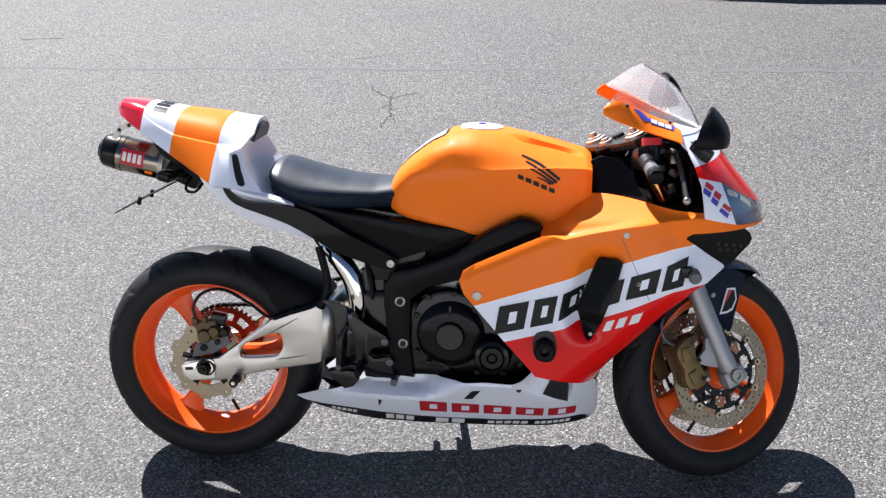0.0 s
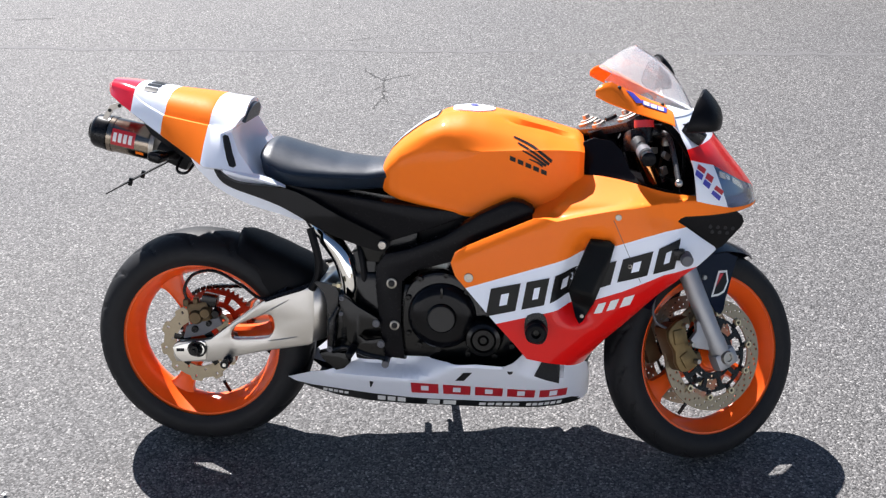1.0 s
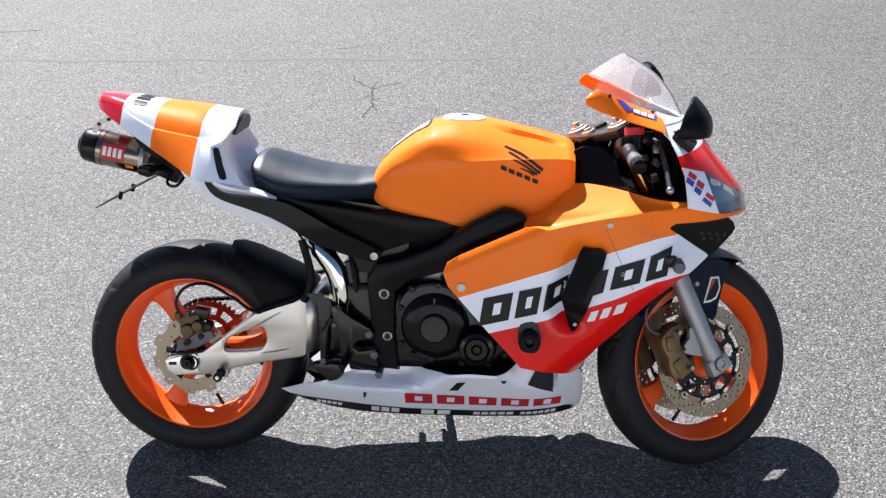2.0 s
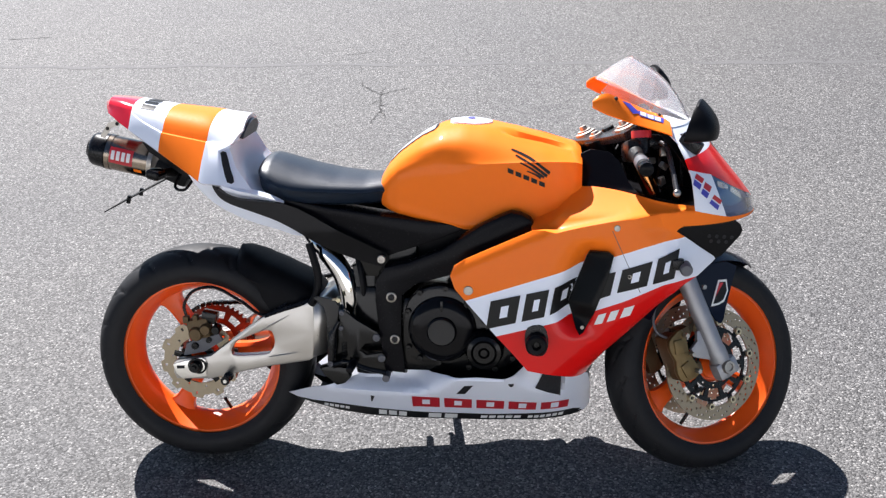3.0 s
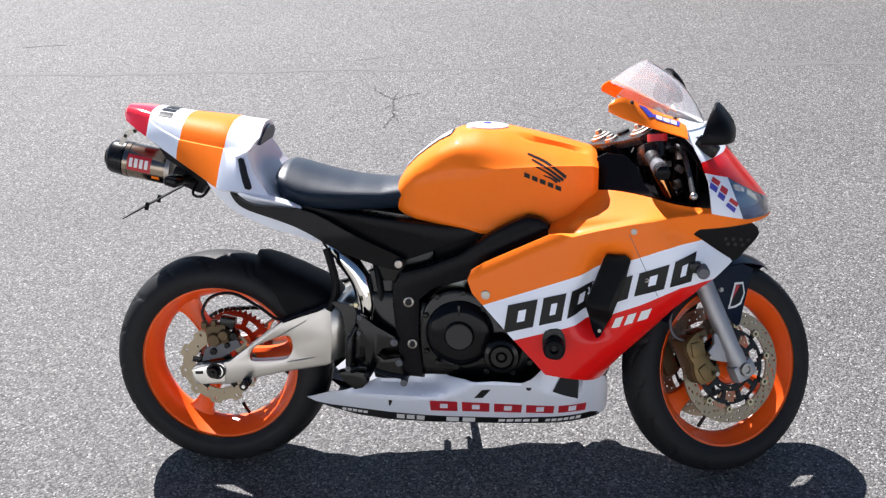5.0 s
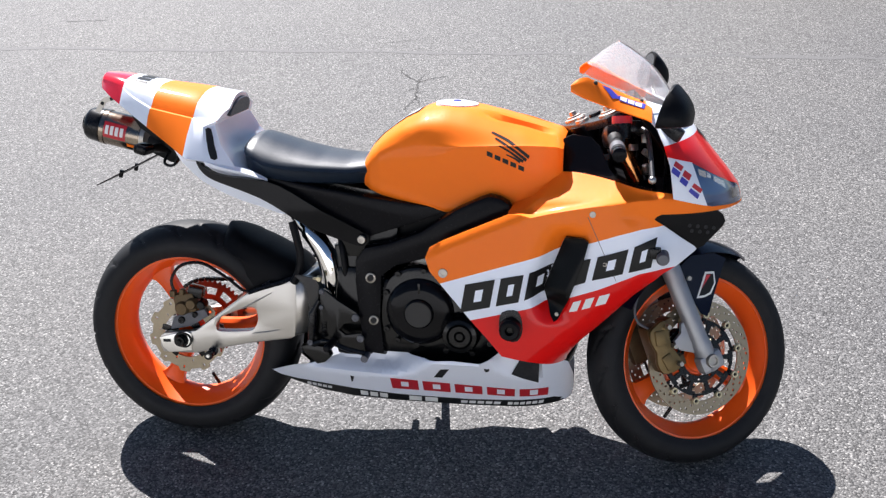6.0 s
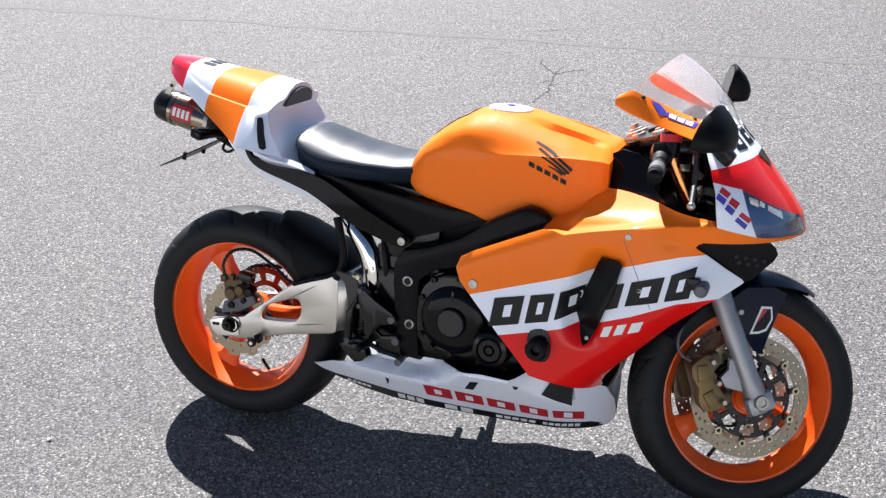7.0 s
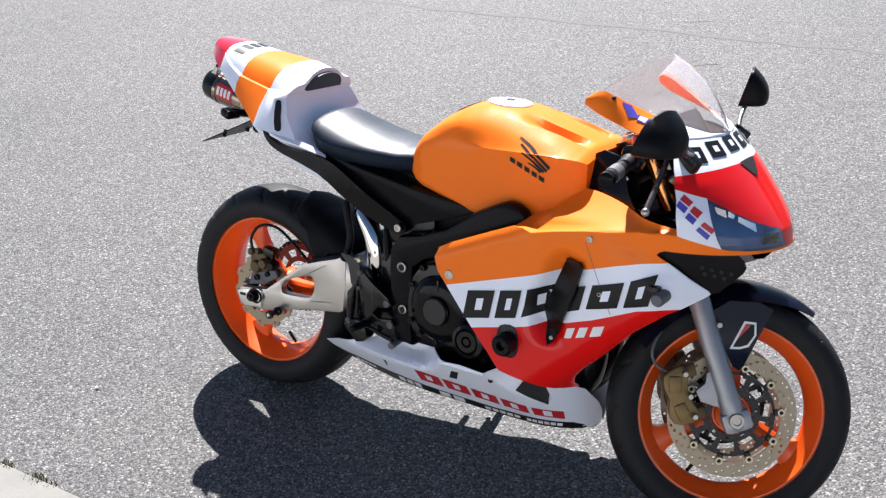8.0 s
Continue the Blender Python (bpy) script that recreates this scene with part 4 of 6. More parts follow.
# ---- swingarm and rear brake ----
SWING = [(-0.058, 0.270), (-0.066, 0.290), (-0.064, 0.318), (-0.052, 0.328), (0.02, 0.336), (0.043, 0.341), (0.096, 0.382), (0.193, 0.456), (0.229, 0.471), (0.285, 0.491), (0.330, 0.502), (0.336, 0.488), (0.336, 0.414), (0.330, 0.340), (0.316, 0.332), (0.207, 0.313), (0.12, 0.293), (0.039, 0.272)]
HOLE = [(0.104, 0.352), (0.106, 0.366), (0.118, 0.382), (0.150, 0.398), (0.190, 0.413), (0.208, 0.416), (0.219, 0.409), (0.223, 0.382), (0.214, 0.361), (0.195, 0.350), (0.115, 0.344)]
HOLE = [(p.x, p.z) for p in curve_through([(x, 0, z) for x, z in HOLE], 3, True)]
for s in (-1, 1):
    arm = part("swingarm", plate(SWING, [HOLE], s * 0.100, s * 0.128, 0.007), ALUMINIUM, bike, "brushed aluminium swingarm with an open brace", smooth=18)
    part("axle_block", slab([(-0.064, 0.315), (-0.034, 0.325), (0.018, 0.337), (0.029, 0.331), (0.030, 0.283), (-0.038, 0.273), (-0.055, 0.288)], s * 0.126, s * 0.1335, 0.002), POLISHED, arm, "polished axle plate")
    part("rib", tube([(0.179, s * 0.1275, 0.411), (0.225, s * 0.1275, 0.438), (0.267, s * 0.1275, 0.463)], [0.0012, 0.0026, 0.0012], 8), STEEL, arm)
    part("rib", tube([(0.205, s * 0.1275, 0.342), (0.247, s * 0.1275, 0.349), (0.286, s * 0.1275, 0.357)], [0.0012, 0.0024, 0.0012], 8), ALUMINIUM, arm)
    part("axle_washer", turned([(0.017, s * 0.1325), (0.017, s * 0.1365), (0.022, s * 0.1365), (0.0225, s * 0.1325)], (0.010, 0, 0.312), 24), ENGINE, arm)
    # raised dark bar, coloured like the shade in the adjuster's slot
    part("adjuster_slot", slab([(-0.053, 0.303), (-0.053, 0.312), (-0.031, 0.313), (-0.031, 0.304)], s * 0.130, s * 0.1345, 0.001), DARK, arm)
    part("axle_nut", turned([(0.0, s * 0.156), (0.006, s * 0.156), (0.007, s * 0.150), (0.014, s * 0.150), (0.016, s * 0.147), (0.016, s * 0.134), (0.022, s * 0.134), (0.022, s * 0.128), (0.0, s * 0.128)], (0, 0, 0.312), 12), ENGINE, arm, "dark axle nut")
    spool = part("spool", turned([(0.0, s * 0.172), (0.012, s * 0.172), (0.013, s * 0.165), (0.008, s * 0.160), (0.008, s * 0.140), (0.013, s * 0.136), (0.013, s * 0.126), (0.0, s * 0.126)], (0.092, 0, 0.284), 18), BLACK, arm, "black lift spool")
    part("spool_bolt", turned([(0.0, s * 0.1745), (0.005, s * 0.1745), (0.0055, s * 0.171), (0.0, s * 0.171)], (0.092, 0, 0.284), 12), POLISHED, spool)
    part("stay", slab([(0.07, 0.275), (0.075, 0.30), (0.11, 0.30), (0.112, 0.278), (0.095, 0.27)], s * 0.11, s * 0.127, 0.003), STEEL, arm)
bm = bmesh.new()
rings = []
for x, w, z0, z1 in ((0.318, 0.122, 0.337, 0.496), (0.334, 0.126, 0.341, 0.500), (0.352, 0.120, 0.345, 0.508), (0.374, 0.106, 0.352, 0.512), (0.398, 0.088, 0.368, 0.500), (0.415, 0.070, 0.385, 0.48)):
    rings.append([(x, y * w, z0 + (z1 - z0) * f) for y, f in ((-0.90, 0), (-1, 0.06), (-1, 0.5), (-0.99, 0.92), (-0.9, 1), (0.9, 1), (0.99, 0.92), (1, 0.5), (1, 0.06), (0.90, 0))])
skin(bm, rings)
part("swingarm_bridge", bm, ALUMINIUM, bike, smooth=50)
# dark block added to close the bright gap behind the swingarm
part("pivot_filler", slab([(0.392, 0.375), (0.392, 0.470), (0.42, 0.500), (0.53, 0.500), (0.54, 0.36), (0.50, 0.335), (0.43, 0.345)], -0.092, 0.092, 0.010), ENGINE, bike, "black block added to fill the gap at the swingarm pivot")
for s in (-1, 1):
    part("swingarm_lip", tube(curve_through([(0.200, s * 0.121, 0.456), (0.25, s * 0.122, 0.477), (0.30, s * 0.122, 0.494), (0.345, s * 0.112, 0.508)]), 0.008, 8), BLACK, bike)
disc = part("rear_brake_disc", place(drilled_disc(0.068, 0.108, -0.088, 0.005, 100, 5, lambda k, j: (k % 10 == 2 and j == 3) or (k % 10 == 7 and j == 1), 0.005, 10), REAR_M), DISC, rear_wheel, "wavy steel rear brake disc")
bm = turned([(0.03, -0.092), (0.048, -0.091), (0.048, -0.084), (0.03, -0.078)], seg=36)
for k in range(5):
    a = radians(72 * k + 20)
    lump((0.036, 0.006, 0.017), (0.058 * math.cos(a), -0.0865, 0.058 * math.sin(a)), 0.002, pose(0, 0, 0, 0, -72 * k - 20, 0), bm)
part("disc_carrier", place(bm, REAR_M), ENGINE, rear_wheel, "dark five-armed disc carrier")
bm = lump((0.064, 0.045, 0.060), (0.010, -0.10, 0.414), 0.014, pose(0, 0, 0, 0, -10, 0))
for dx, dz, r in ((-0.006, -0.010, 0.020), (0.022, 0.004, 0.016)):
    turned([(0.0, -0.134), (r * 0.8, -0.134), (r, -0.128), (r, -0.11), (0.0, -0.11)], (0.010 + dx, 0, 0.412 + dz), 16, bm=bm)
lump((0.016, 0.02, 0.020), (-0.024, -0.112, 0.440), 0.004, bm=bm)
lump((0.014, 0.02, 0.018), (0.004, -0.115, 0.447), 0.004, bm=bm)
cal = part("rear_caliper", bm, DIM_GOLD, bike, "dull brown-gold rear brake caliper")
part("bracket", slab([(-0.040, 0.332), (-0.029, 0.369), (-0.010, 0.377), (0.064, 0.398), (0.074, 0.378), (0.020, 0.345)], -0.098, -0.110, 0.003), GREY, cal)
part("pad_cover", lump((0.044, 0.034, 0.034), (0.040, -0.100, 0.446), 0.008, pose(0, 0, 0, 0, 12, 0)), ENGINE, cal, "dark pad cover")
part("slide_pin", turned([(0.0, -0.130), (0.010, -0.130), (0.013, -0.125), (0.013, -0.100), (0.0, -0.100)], (0.060, 0, 0.414), 16), ENGINE, cal, "dark round slide pin boot")
bolt("bracket_bolt", -0.004, -0.112, 0.363, 0.010, 0.006, BLACK, cal)
bolt("bracket_bolt", 0.036, -0.112, 0.381, 0.008, 0.006, BLACK, cal)
part("brake_hose", tube(curve_through([(-0.02, -0.11, 0.44), (-0.028, -0.11, 0.48), (0.0, -0.105, 0.52), (0.06, -0.10, 0.528), (0.13, -0.10, 0.49), (0.19, -0.105, 0.455), (0.26, -0.11, 0.49)]), 0.0045, 8), BLACK, cal)


def sprocket():
    bm = bmesh.new()
    n, grid = 43, []
    for k in range(n * 4):
        a = 2 * math.pi * k / (n * 4)
        out = 0.112 if k % 4 in (1, 2) else 0.104
        grid.append([bm.verts.new((r * math.cos(a), 0.092, r * math.sin(a))) for r in (0.05, 0.066, 0.088, out)])
    for k in range(n * 4):
        a, b = grid[k], grid[(k + 1) % (n * 4)]
        for j in range(3):
            if j == 1 and k % 17 < 11:
                continue
            bm.faces.new((a[j], a[j + 1], b[j + 1], b[j]))
    bmesh.ops.recalc_face_normals(bm, faces=bm.faces)
    return shell(bm, 0.005)


part("sprocket", place(sprocket(), REAR_M), RUST, rear_wheel, "red-brown rear sprocket")
bm = bmesh.new()
loop = [Vector((0.112 * math.cos(radians(a)), 0, 0.312 + 0.112 * math.sin(radians(a)))) for a in range(95, 266, 10)]
loop += [Vector((0.06 * f + 0.40, 0, 0.37)) for f in (0,)] + [Vector((0.44 + 0.035 * math.cos(radians(a)), 0, 0.41 + 0.035 * math.sin(radians(a)))) for a in range(-90, 91, 30)]
tot = []
for i in range(len(loop)):
    a, b = loop[i], loop[(i + 1) % len(loop)]
    n = max(1, int((b - a).length / 0.0155))
    tot += [a.lerp(b, k / n) for k in range(n)]
for i, p in enumerate(tot):
    d = tot[(i + 1) % len(tot)] - p
    lump((0.0145, 0.013 if i % 2 else 0.018, 0.011), (p.x + d.x / 2, 0.092, p.z + d.z / 2), 0.002, pose(0, 0, 0, 0, -math.degrees(math.atan2(d.z, d.x)), 0), bm, 1)
part("chain", bm, ENGINE, bike, "dark drive chain")
# unseen fin, added so that the ground shadow has no lit wedge here
part("shade_fin", slab([(0.13, 0.292), (0.31, 0.33), (0.335, 0.28), (0.27, 0.222), (0.21, 0.206), (0.15, 0.210), (0.13, 0.24)], 0.110, 0.115, 0.002, 3), PLASTIC, bike, "thin black fin added below the chain run for its shade")

# rear hugger over the tyre, its sides drawn down to the swingarm
rings = []
for k in range(25):
    d = 28 + 42 * k / 24
    a = radians(d)
    crest, low = at([(22, 0.405), (34, 0.392), (44, 0.364), (55, 0.344), (71, 0.336)], d), at([(28, 0.40), (30, 0.36), (33, 0.31), (36, 0.262), (45, 0.268), (52, 0.289), (57, 0.302), (71, 0.31)], d)
    wide = 0.106 * at([(28, 1), (58, 1), (67, 0.72), (70, 0.25)], d)
    half = [(0.0, crest), (0.3, crest - 0.001), (0.55, crest - 0.004), (0.75, crest - 0.010), (0.88, crest - 0.019), (0.96, crest - 0.032), (1.0, crest - 0.048)]
    half += [(1.0 + 0.02 * math.sin(math.pi * j / 5), crest - 0.048 + (min(low, crest - 0.055) - crest + 0.048) * j / 5) for j in range(1, 6)]
    full = [(-f, r) for f, r in reversed(half)] + half[1:]
    rings.append([(r * math.cos(a), f * wide, 0.312 + r * math.sin(a)) for f, r in full])
bm = bmesh.new()
skin(bm, rings, closed=False)
bmesh.ops.recalc_face_normals(bm, faces=bm.faces)
hugger = part("rear_hugger", shell(bm, 0.004), MATT, bike, "matt black rear tyre hugger", smooth=60)

# ---- engine ----
engine = part("engine", lump((0.40, 0.30, 0.22), (0.74, 0, 0.42), 0.04), ENGINE, bike, "black liquid-cooled engine")
part("cylinder_block", lump((0.28, 0.27, 0.30), (0.86, 0, 0.58), 0.04, pose(0, 0, 0, 0, 25, 0)), ENGINE, engine)
part("airbox", lump((0.46, 0.20, 0.18), (0.80, 0, 0.69), 0.04), PLASTIC, engine)
part("gearbox", lump((0.12, 0.26, 0.26), (0.50, 0, 0.42), 0.03), ENGINE, engine)
part("frame_bridge", lump((0.16, 0.24, 0.12), (0.54, 0, 0.63), 0.02), ENGINE, engine)
part("sump", lump((0.44, 0.19, 0.18), (0.74, 0, 0.28), 0.03), ENGINE, engine)
CASE = [(0.588, 0.40), (0.586, 0.47), (0.60, 0.525), (0.635, 0.56), (0.69, 0.572), (0.735, 0.555), (0.765, 0.52), (0.80, 0.485), (0.86, 0.455), (0.885, 0.41), (0.88, 0.37), (0.845, 0.342), (0.79, 0.338), (0.70, 0.352), (0.62, 0.36)]
part("engine_case", slab(CASE, -0.14, -0.185, 0.012, 3), ENGINE, engine)
part("clutch_cover", turned([(0.0, -0.214), (0.036, -0.214), (0.039, -0.211), (0.04, -0.205), (0.06, -0.204), (0.078, -0.200), (0.088, -0.192), (0.092, -0.182), (0.0, -0.182)], (0.69, 0, 0.452), 40), GLOSS, engine, "round black clutch cover")
part("clutch_badge", turned([(0.0, -0.2165), (0.034, -0.2165), (0.035, -0.213), (0.0, -0.213)], (0.69, 0, 0.452), 32), BADGE, engine, "dark grey disc on the clutch cover")
part("crank_cover", turned([(0.0, -0.236), (0.009, -0.236), (0.012, -0.230), (0.015, -0.236), (0.028, -0.236), (0.031, -0.230), (0.034, -0.236), (0.044, -0.232), (0.050, -0.215), (0.053, -0.18), (0.0, -0.18)], (0.802, 0, 0.405), 40), ENGINE, engine, "round black crank cover")
for x, z in ((0.60, 0.40), (0.60, 0.50), (0.632, 0.552), (0.70, 0.563), (0.755, 0.522), (0.80, 0.478), (0.865, 0.435), (0.876, 0.375), (0.83, 0.345), (0.76, 0.348), (0.68, 0.36), (0.63, 0.37)):
    bolt("case_bolt", x, -0.186, z, 0.008, 0.007, ENGINE, engine)
part("cover_rib", lump((0.03, 0.006, 0.007), (0.69, -0.203, 0.520), 0.003, pose(0, 0, 0, 0, -90, 0)), ENGINE, engine)
for s in (-1, 1):
    for x, z, r in ((0.554, 0.532, 0.0135), (0.561, 0.415, 0.0125)):
        part("frame_bolt", turned([(0.0, s * 0.170), (r * 0.7, s * 0.168), (r * 0.75, s * 0.173), (r, s * 0.172), (r, s * 0.16), (0.0, s * 0.16)], (x, 0, z), 20), STEEL, bike, "bright frame bolt ring")
        bolt("frame_bolt_head", x, s * 0.170, z, r * 0.62, 0.003, DARK, bike, s)
    bolt("cover_bolt", 0.528, s * 0.156, 0.632, 0.011, 0.004, STEEL, bike, s)
    bolt("fairing_bolt", 0.764, s * side_width(0.764, 0.585), 0.585, 0.012, 0.003, STEEL, bike, s)
    bolt("fairing_bolt", 1.132, s * side_width(1.132, 0.752), 0.752, 0.008, 0.003, STEEL, bike, s)
    bolt("fairing_bolt", 1.166, s * side_width(1.166, 0.628), 0.628, 0.006, 0.002, STEEL, bike, s)

# exhaust pipe, hose
pipe = part("exhaust_pipe", tube(curve_through([(0.30, -0.03, 0.70), (0.345, -0.08, 0.658), (0.385, -0.105, 0.625), (0.418, -0.112, 0.575), (0.430, -0.112, 0.52), (0.430, -0.108, 0.45), (0.44, -0.09, 0.36)]), [0.023] * 10 + [0.028] * 17 + [0.024] * 10, 18), CHROME, bike, "polished steel exhaust pipe")
bolt("pipe_bolt", 0.437, -0.134, 0.54, 0.007, 0.004, BRASS, pipe)
part("hose", tube(curve_through([(0.33, -0.125, 0.665), (0.343, -0.13, 0.62), (0.352, -0.13, 0.575), (0.347, -0.13, 0.53), (0.33, -0.128, 0.495)]), 0.011, 10), PLASTIC, bike)
part("hose", tube(curve_through([(0.455, -0.10, 0.63), (0.468, -0.12, 0.58), (0.475, -0.12, 0.5), (0.47, -0.11, 0.42)]), 0.009, 10), PLASTIC, bike)
part("linkage_cover", slab([(0.44, 0.60), (0.50, 0.62), (0.515, 0.50), (0.525, 0.38), (0.48, 0.34), (0.45, 0.42)], -0.06, -0.115, 0.012), ENGINE, bike)

# foot controls
BRACKET = [(0.414, 0.491), (0.427, 0.495), (0.463, 0.466), (0.514, 0.435), (0.525, 0.420), (0.512, 0.407), (0.481, 0.401), (0.466, 0.383), (0.484, 0.370), (0.527, 0.377), (0.538, 0.363), (0.524, 0.350), (0.453, 0.352), (0.432, 0.372), (0.418, 0.440)]
HEEL = [(0.344, 0.524), (0.354, 0.528), (0.402, 0.518), (0.411, 0.499), (0.406, 0.454), (0.393, 0.435), (0.381, 0.447), (0.371, 0.498)]
for s in (-1, 1):
    rear_set = part("footrest_bracket", slab(BRACKET, s * 0.160, s * 0.174, 0.003), ENGINE, bike, "black forked footrest bracket")
    part("heel_guard", slab(HEEL, s * 0.156, s * 0.162, 0.0015), HEEL_GREY, rear_set, "dull dark heel guard plate")
    part("heel_screw", tube([(0.395, s * 0.162, 0.521), (0.412, s * 0.166, 0.521)], 0.004, 8), BRASS, rear_set)
    part("heel_screw", turned([(0.0, s * 0.171), (0.006, s * 0.171), (0.008, s * 0.166), (0.008, s * 0.160), (0.0, s * 0.160)], (0.412, 0, 0.521), 12), BRASS, rear_set)
    part("footpeg", tube([(0.452, s * 0.165, 0.352), (0.452, s * 0.18, 0.352), (0.452, s * 0.183, 0.352), (0.450, s * 0.245, 0.354), (0.450, s * 0.249, 0.354)], [0.008, 0.008, 0.011, 0.010, 0.006], 12), PLASTIC, rear_set, "black footpeg")
    reach = 0.186 if s < 0 else 0.232
    part("pedal", tube(curve_through([(0.392, s * 0.170, 0.338), (0.433, s * 0.176, 0.350), (0.482, s * 0.178, 0.334), (0.537, s * 0.178, 0.322)]), [0.010] * 6 + [0.0065] * 13, 10), ENGINE, rear_set)
    part("pedal_tip", tube([(0.537, s * 0.150, 0.312), (0.537, s * reach, 0.308)], 0.010, 12), GREY, rear_set, "grey pedal tip")
    part("master_cylinder", tube([(0.412, s * 0.170, 0.462), (0.400, s * 0.172, 0.440), (0.393, s * 0.172, 0.425), (0.391, s * 0.172, 0.385), (0.387, s * 0.170, 0.345)], [0.005, 0.006, 0.012, 0.012, 0.009], 12), BLACK, rear_set)
    for x, y, z, r in ((0.5124, 0.174, 0.4203, 0.010), (0.5250, 0.174, 0.3625, 0.010), (0.4209, 0.174, 0.4880, 0.007), (0.4185, 0.174, 0.4449, 0.006), (0.386, 0.176, 0.344, 0.008)):
        bolt("bracket_bolt", x, s * y, z, r, 0.005, GREY, rear_set, s)
    part("link", slab([(0.352, 0.322), (0.382, 0.330), (0.426, 0.324), (0.436, 0.296), (0.420, 0.280), (0.398, 0.274), (0.364, 0.302)], s * 0.120, s * 0.156, 0.006), ENGINE, rear_set)
    part("spring", tube([(0.425 + 0.006 * math.cos(k * 0.9), s * 0.176 + 0.006 * math.sin(k * 0.9), 0.405 - 0.0012 * k) for k in range(40)], 0.0014, 6), ENGINE, rear_set)
    # black block added to hide bright ground seen beside the bracket
    part("gap_filler", lump((0.065, 0.05, 0.15), (0.405, s * 0.125, 0.405), 0.012), ENGINE, rear_set)
    rear_set.location.x = 0.0 if s < 0 else 0.045

# side stand, resting on the asphalt
stand = part("side_stand", tube([(0.63, 0.063, 0.270), (0.645, 0.108, 0.216), (0.684, 0.232, 0.068)], [0.015, 0.013, 0.011], 12), BLACK, bike, "black side stand")
part("foot", lump((0.060, 0.045, 0.008), (0.688, 0.244, 0.0590), 0.003, pose(0, 0, 0, 12.5, 0, 0)), BLACK, stand)
part("lug", tube([(0.655, 0.14, 0.178), (0.635, 0.17, 0.165), (0.630, 0.175, 0.163)], [0.006, 0.006, 0.008], 8), BLACK, stand)

# fairing fittings
VENT = [(1.060, 0.672), (1.068, 0.688), (1.112, 0.692), (1.125, 0.684), (1.1126, 0.6275), (1.078, 0.527), (1.055, 0.480), (1.0455, 0.473), (1.036, 0.488), (1.016, 0.553)]
CHIN = [(0.936, 0.301), (0.952, 0.330), (0.958, 0.345), (1.004, 0.345), (1.003, 0.262), (0.985, 0.272)]
for s in (-1, 1):
    bm = sheet(VENT, lambda x, z: side_width(x, z) + 0.016, s, 0.010, 0.008)
    vent = part("side_vent", bm, VENT_BLACK, bike, "glossy black mesh blade set into the fairing")
    bolt("vent_screw", 1.052, s * (side_width(1.052, 0.492) + 0.017), 0.492, 0.005, 0.002, STEEL, vent, s)
    # dark plate in place of the shade inside the vent's opening
    part("chin_vent", sheet(CHIN, lambda x, z: belly_width(min(x, 0.998), z) + 0.004, s, 0.02, 0.008), DARK, bike, "black plate drawn for the lower vent's dark opening")
    slider = part("frame_slider", turned([(0.0, s * 0.290), (0.010, s * 0.290), (0.012, s * 0.304), (0.022, s * 0.306), (0.027, s * 0.300), (0.028, s * 0.255), (0.0, s * 0.255)], (0.938, 0, 0.452), 24), PLASTIC, bike, "black frame slider")
    bolt("slider_bolt", 0.938, s * 0.290, 0.452, 0.008, 0.003, ENGINE, slider, s)
    part("slider_recess", slab([(0.915, 0.49), (0.955, 0.495), (0.968, 0.45), (0.955, 0.415), (0.918, 0.42), (0.908, 0.455)], s * 0.25, s * (side_width(0.94, 0.45) + 0.003), 0.002, 3), BLACK, bike)
    part("signal_stub", turned([(0.0, s * 0.275), (0.012, s * 0.275), (0.016, s * 0.269), (0.0155, s * 0.228), (0.0, s * 0.22)], (1.305, 0, 0.647), 20), GREY, bike, "dark grey fairing plug")
    part("signal_block", lump((0.03, 0.02, 0.03), (1.286, s * 0.246, 0.656), 0.006), BLACK, bike)
    duct_y = lambda x, z: 0.220 - 0.383 * (x - 1.283) - 0.17 * max(0, 0.73 - z)
    duct = part("air_duct", sheet([(1.272, 0.734), (1.278, 0.752), (1.33, 0.766), (1.40, 0.760), (1.436, 0.750), (1.450, 0.738), (1.456, 0.722), (1.450, 0.708), (1.405, 0.657), (1.380, 0.648), (1.330, 0.686)], duct_y, s, 0.006), PLASTIC, bike, "black air duct with dark discs drawn for its holes")
    # dark discs on the uncut duct, painted as the shade in drilled holes
    for row, n in ((0, 4), (1, 3)):
        for i in range(n):
            x, z = 1.368 + 0.006 * row + 0.020 * i, 0.7145 - 0.0145 * row - 0.003 * i
            bolt("hole", x, s * (duct_y(x, z) + 0.0005), z, 0.0050, 0.0012, DARK, duct, s)

# radiator and inner fairing
part("radiator", lump((0.05, 0.25, 0.27), (1.05, 0, 0.53), 0.01, pose(0, 0, 0, 0, -18, 0)), DARK, bike, "dark radiator")
part("exhaust_header", tube(curve_through([(1.02, -0.05, 0.52), (1.06, -0.05, 0.40), (1.03, -0.04, 0.29), (0.92, -0.03, 0.245), (0.75, -0.03, 0.24)]), 0.045, 14), ENGINE, bike, "dark exhaust header inside the lower cowl")
part("exhaust_header", tube(curve_through([(1.02, 0.05, 0.52), (1.06, 0.05, 0.40), (1.03, 0.04, 0.29), (0.92, 0.03, 0.245), (0.75, 0.03, 0.24)]), 0.045, 14), ENGINE, bike)
part("inner_panel", lump((0.10, 0.18, 0.12), (1.12, 0, 0.80), 0.03), PLASTIC, bike)
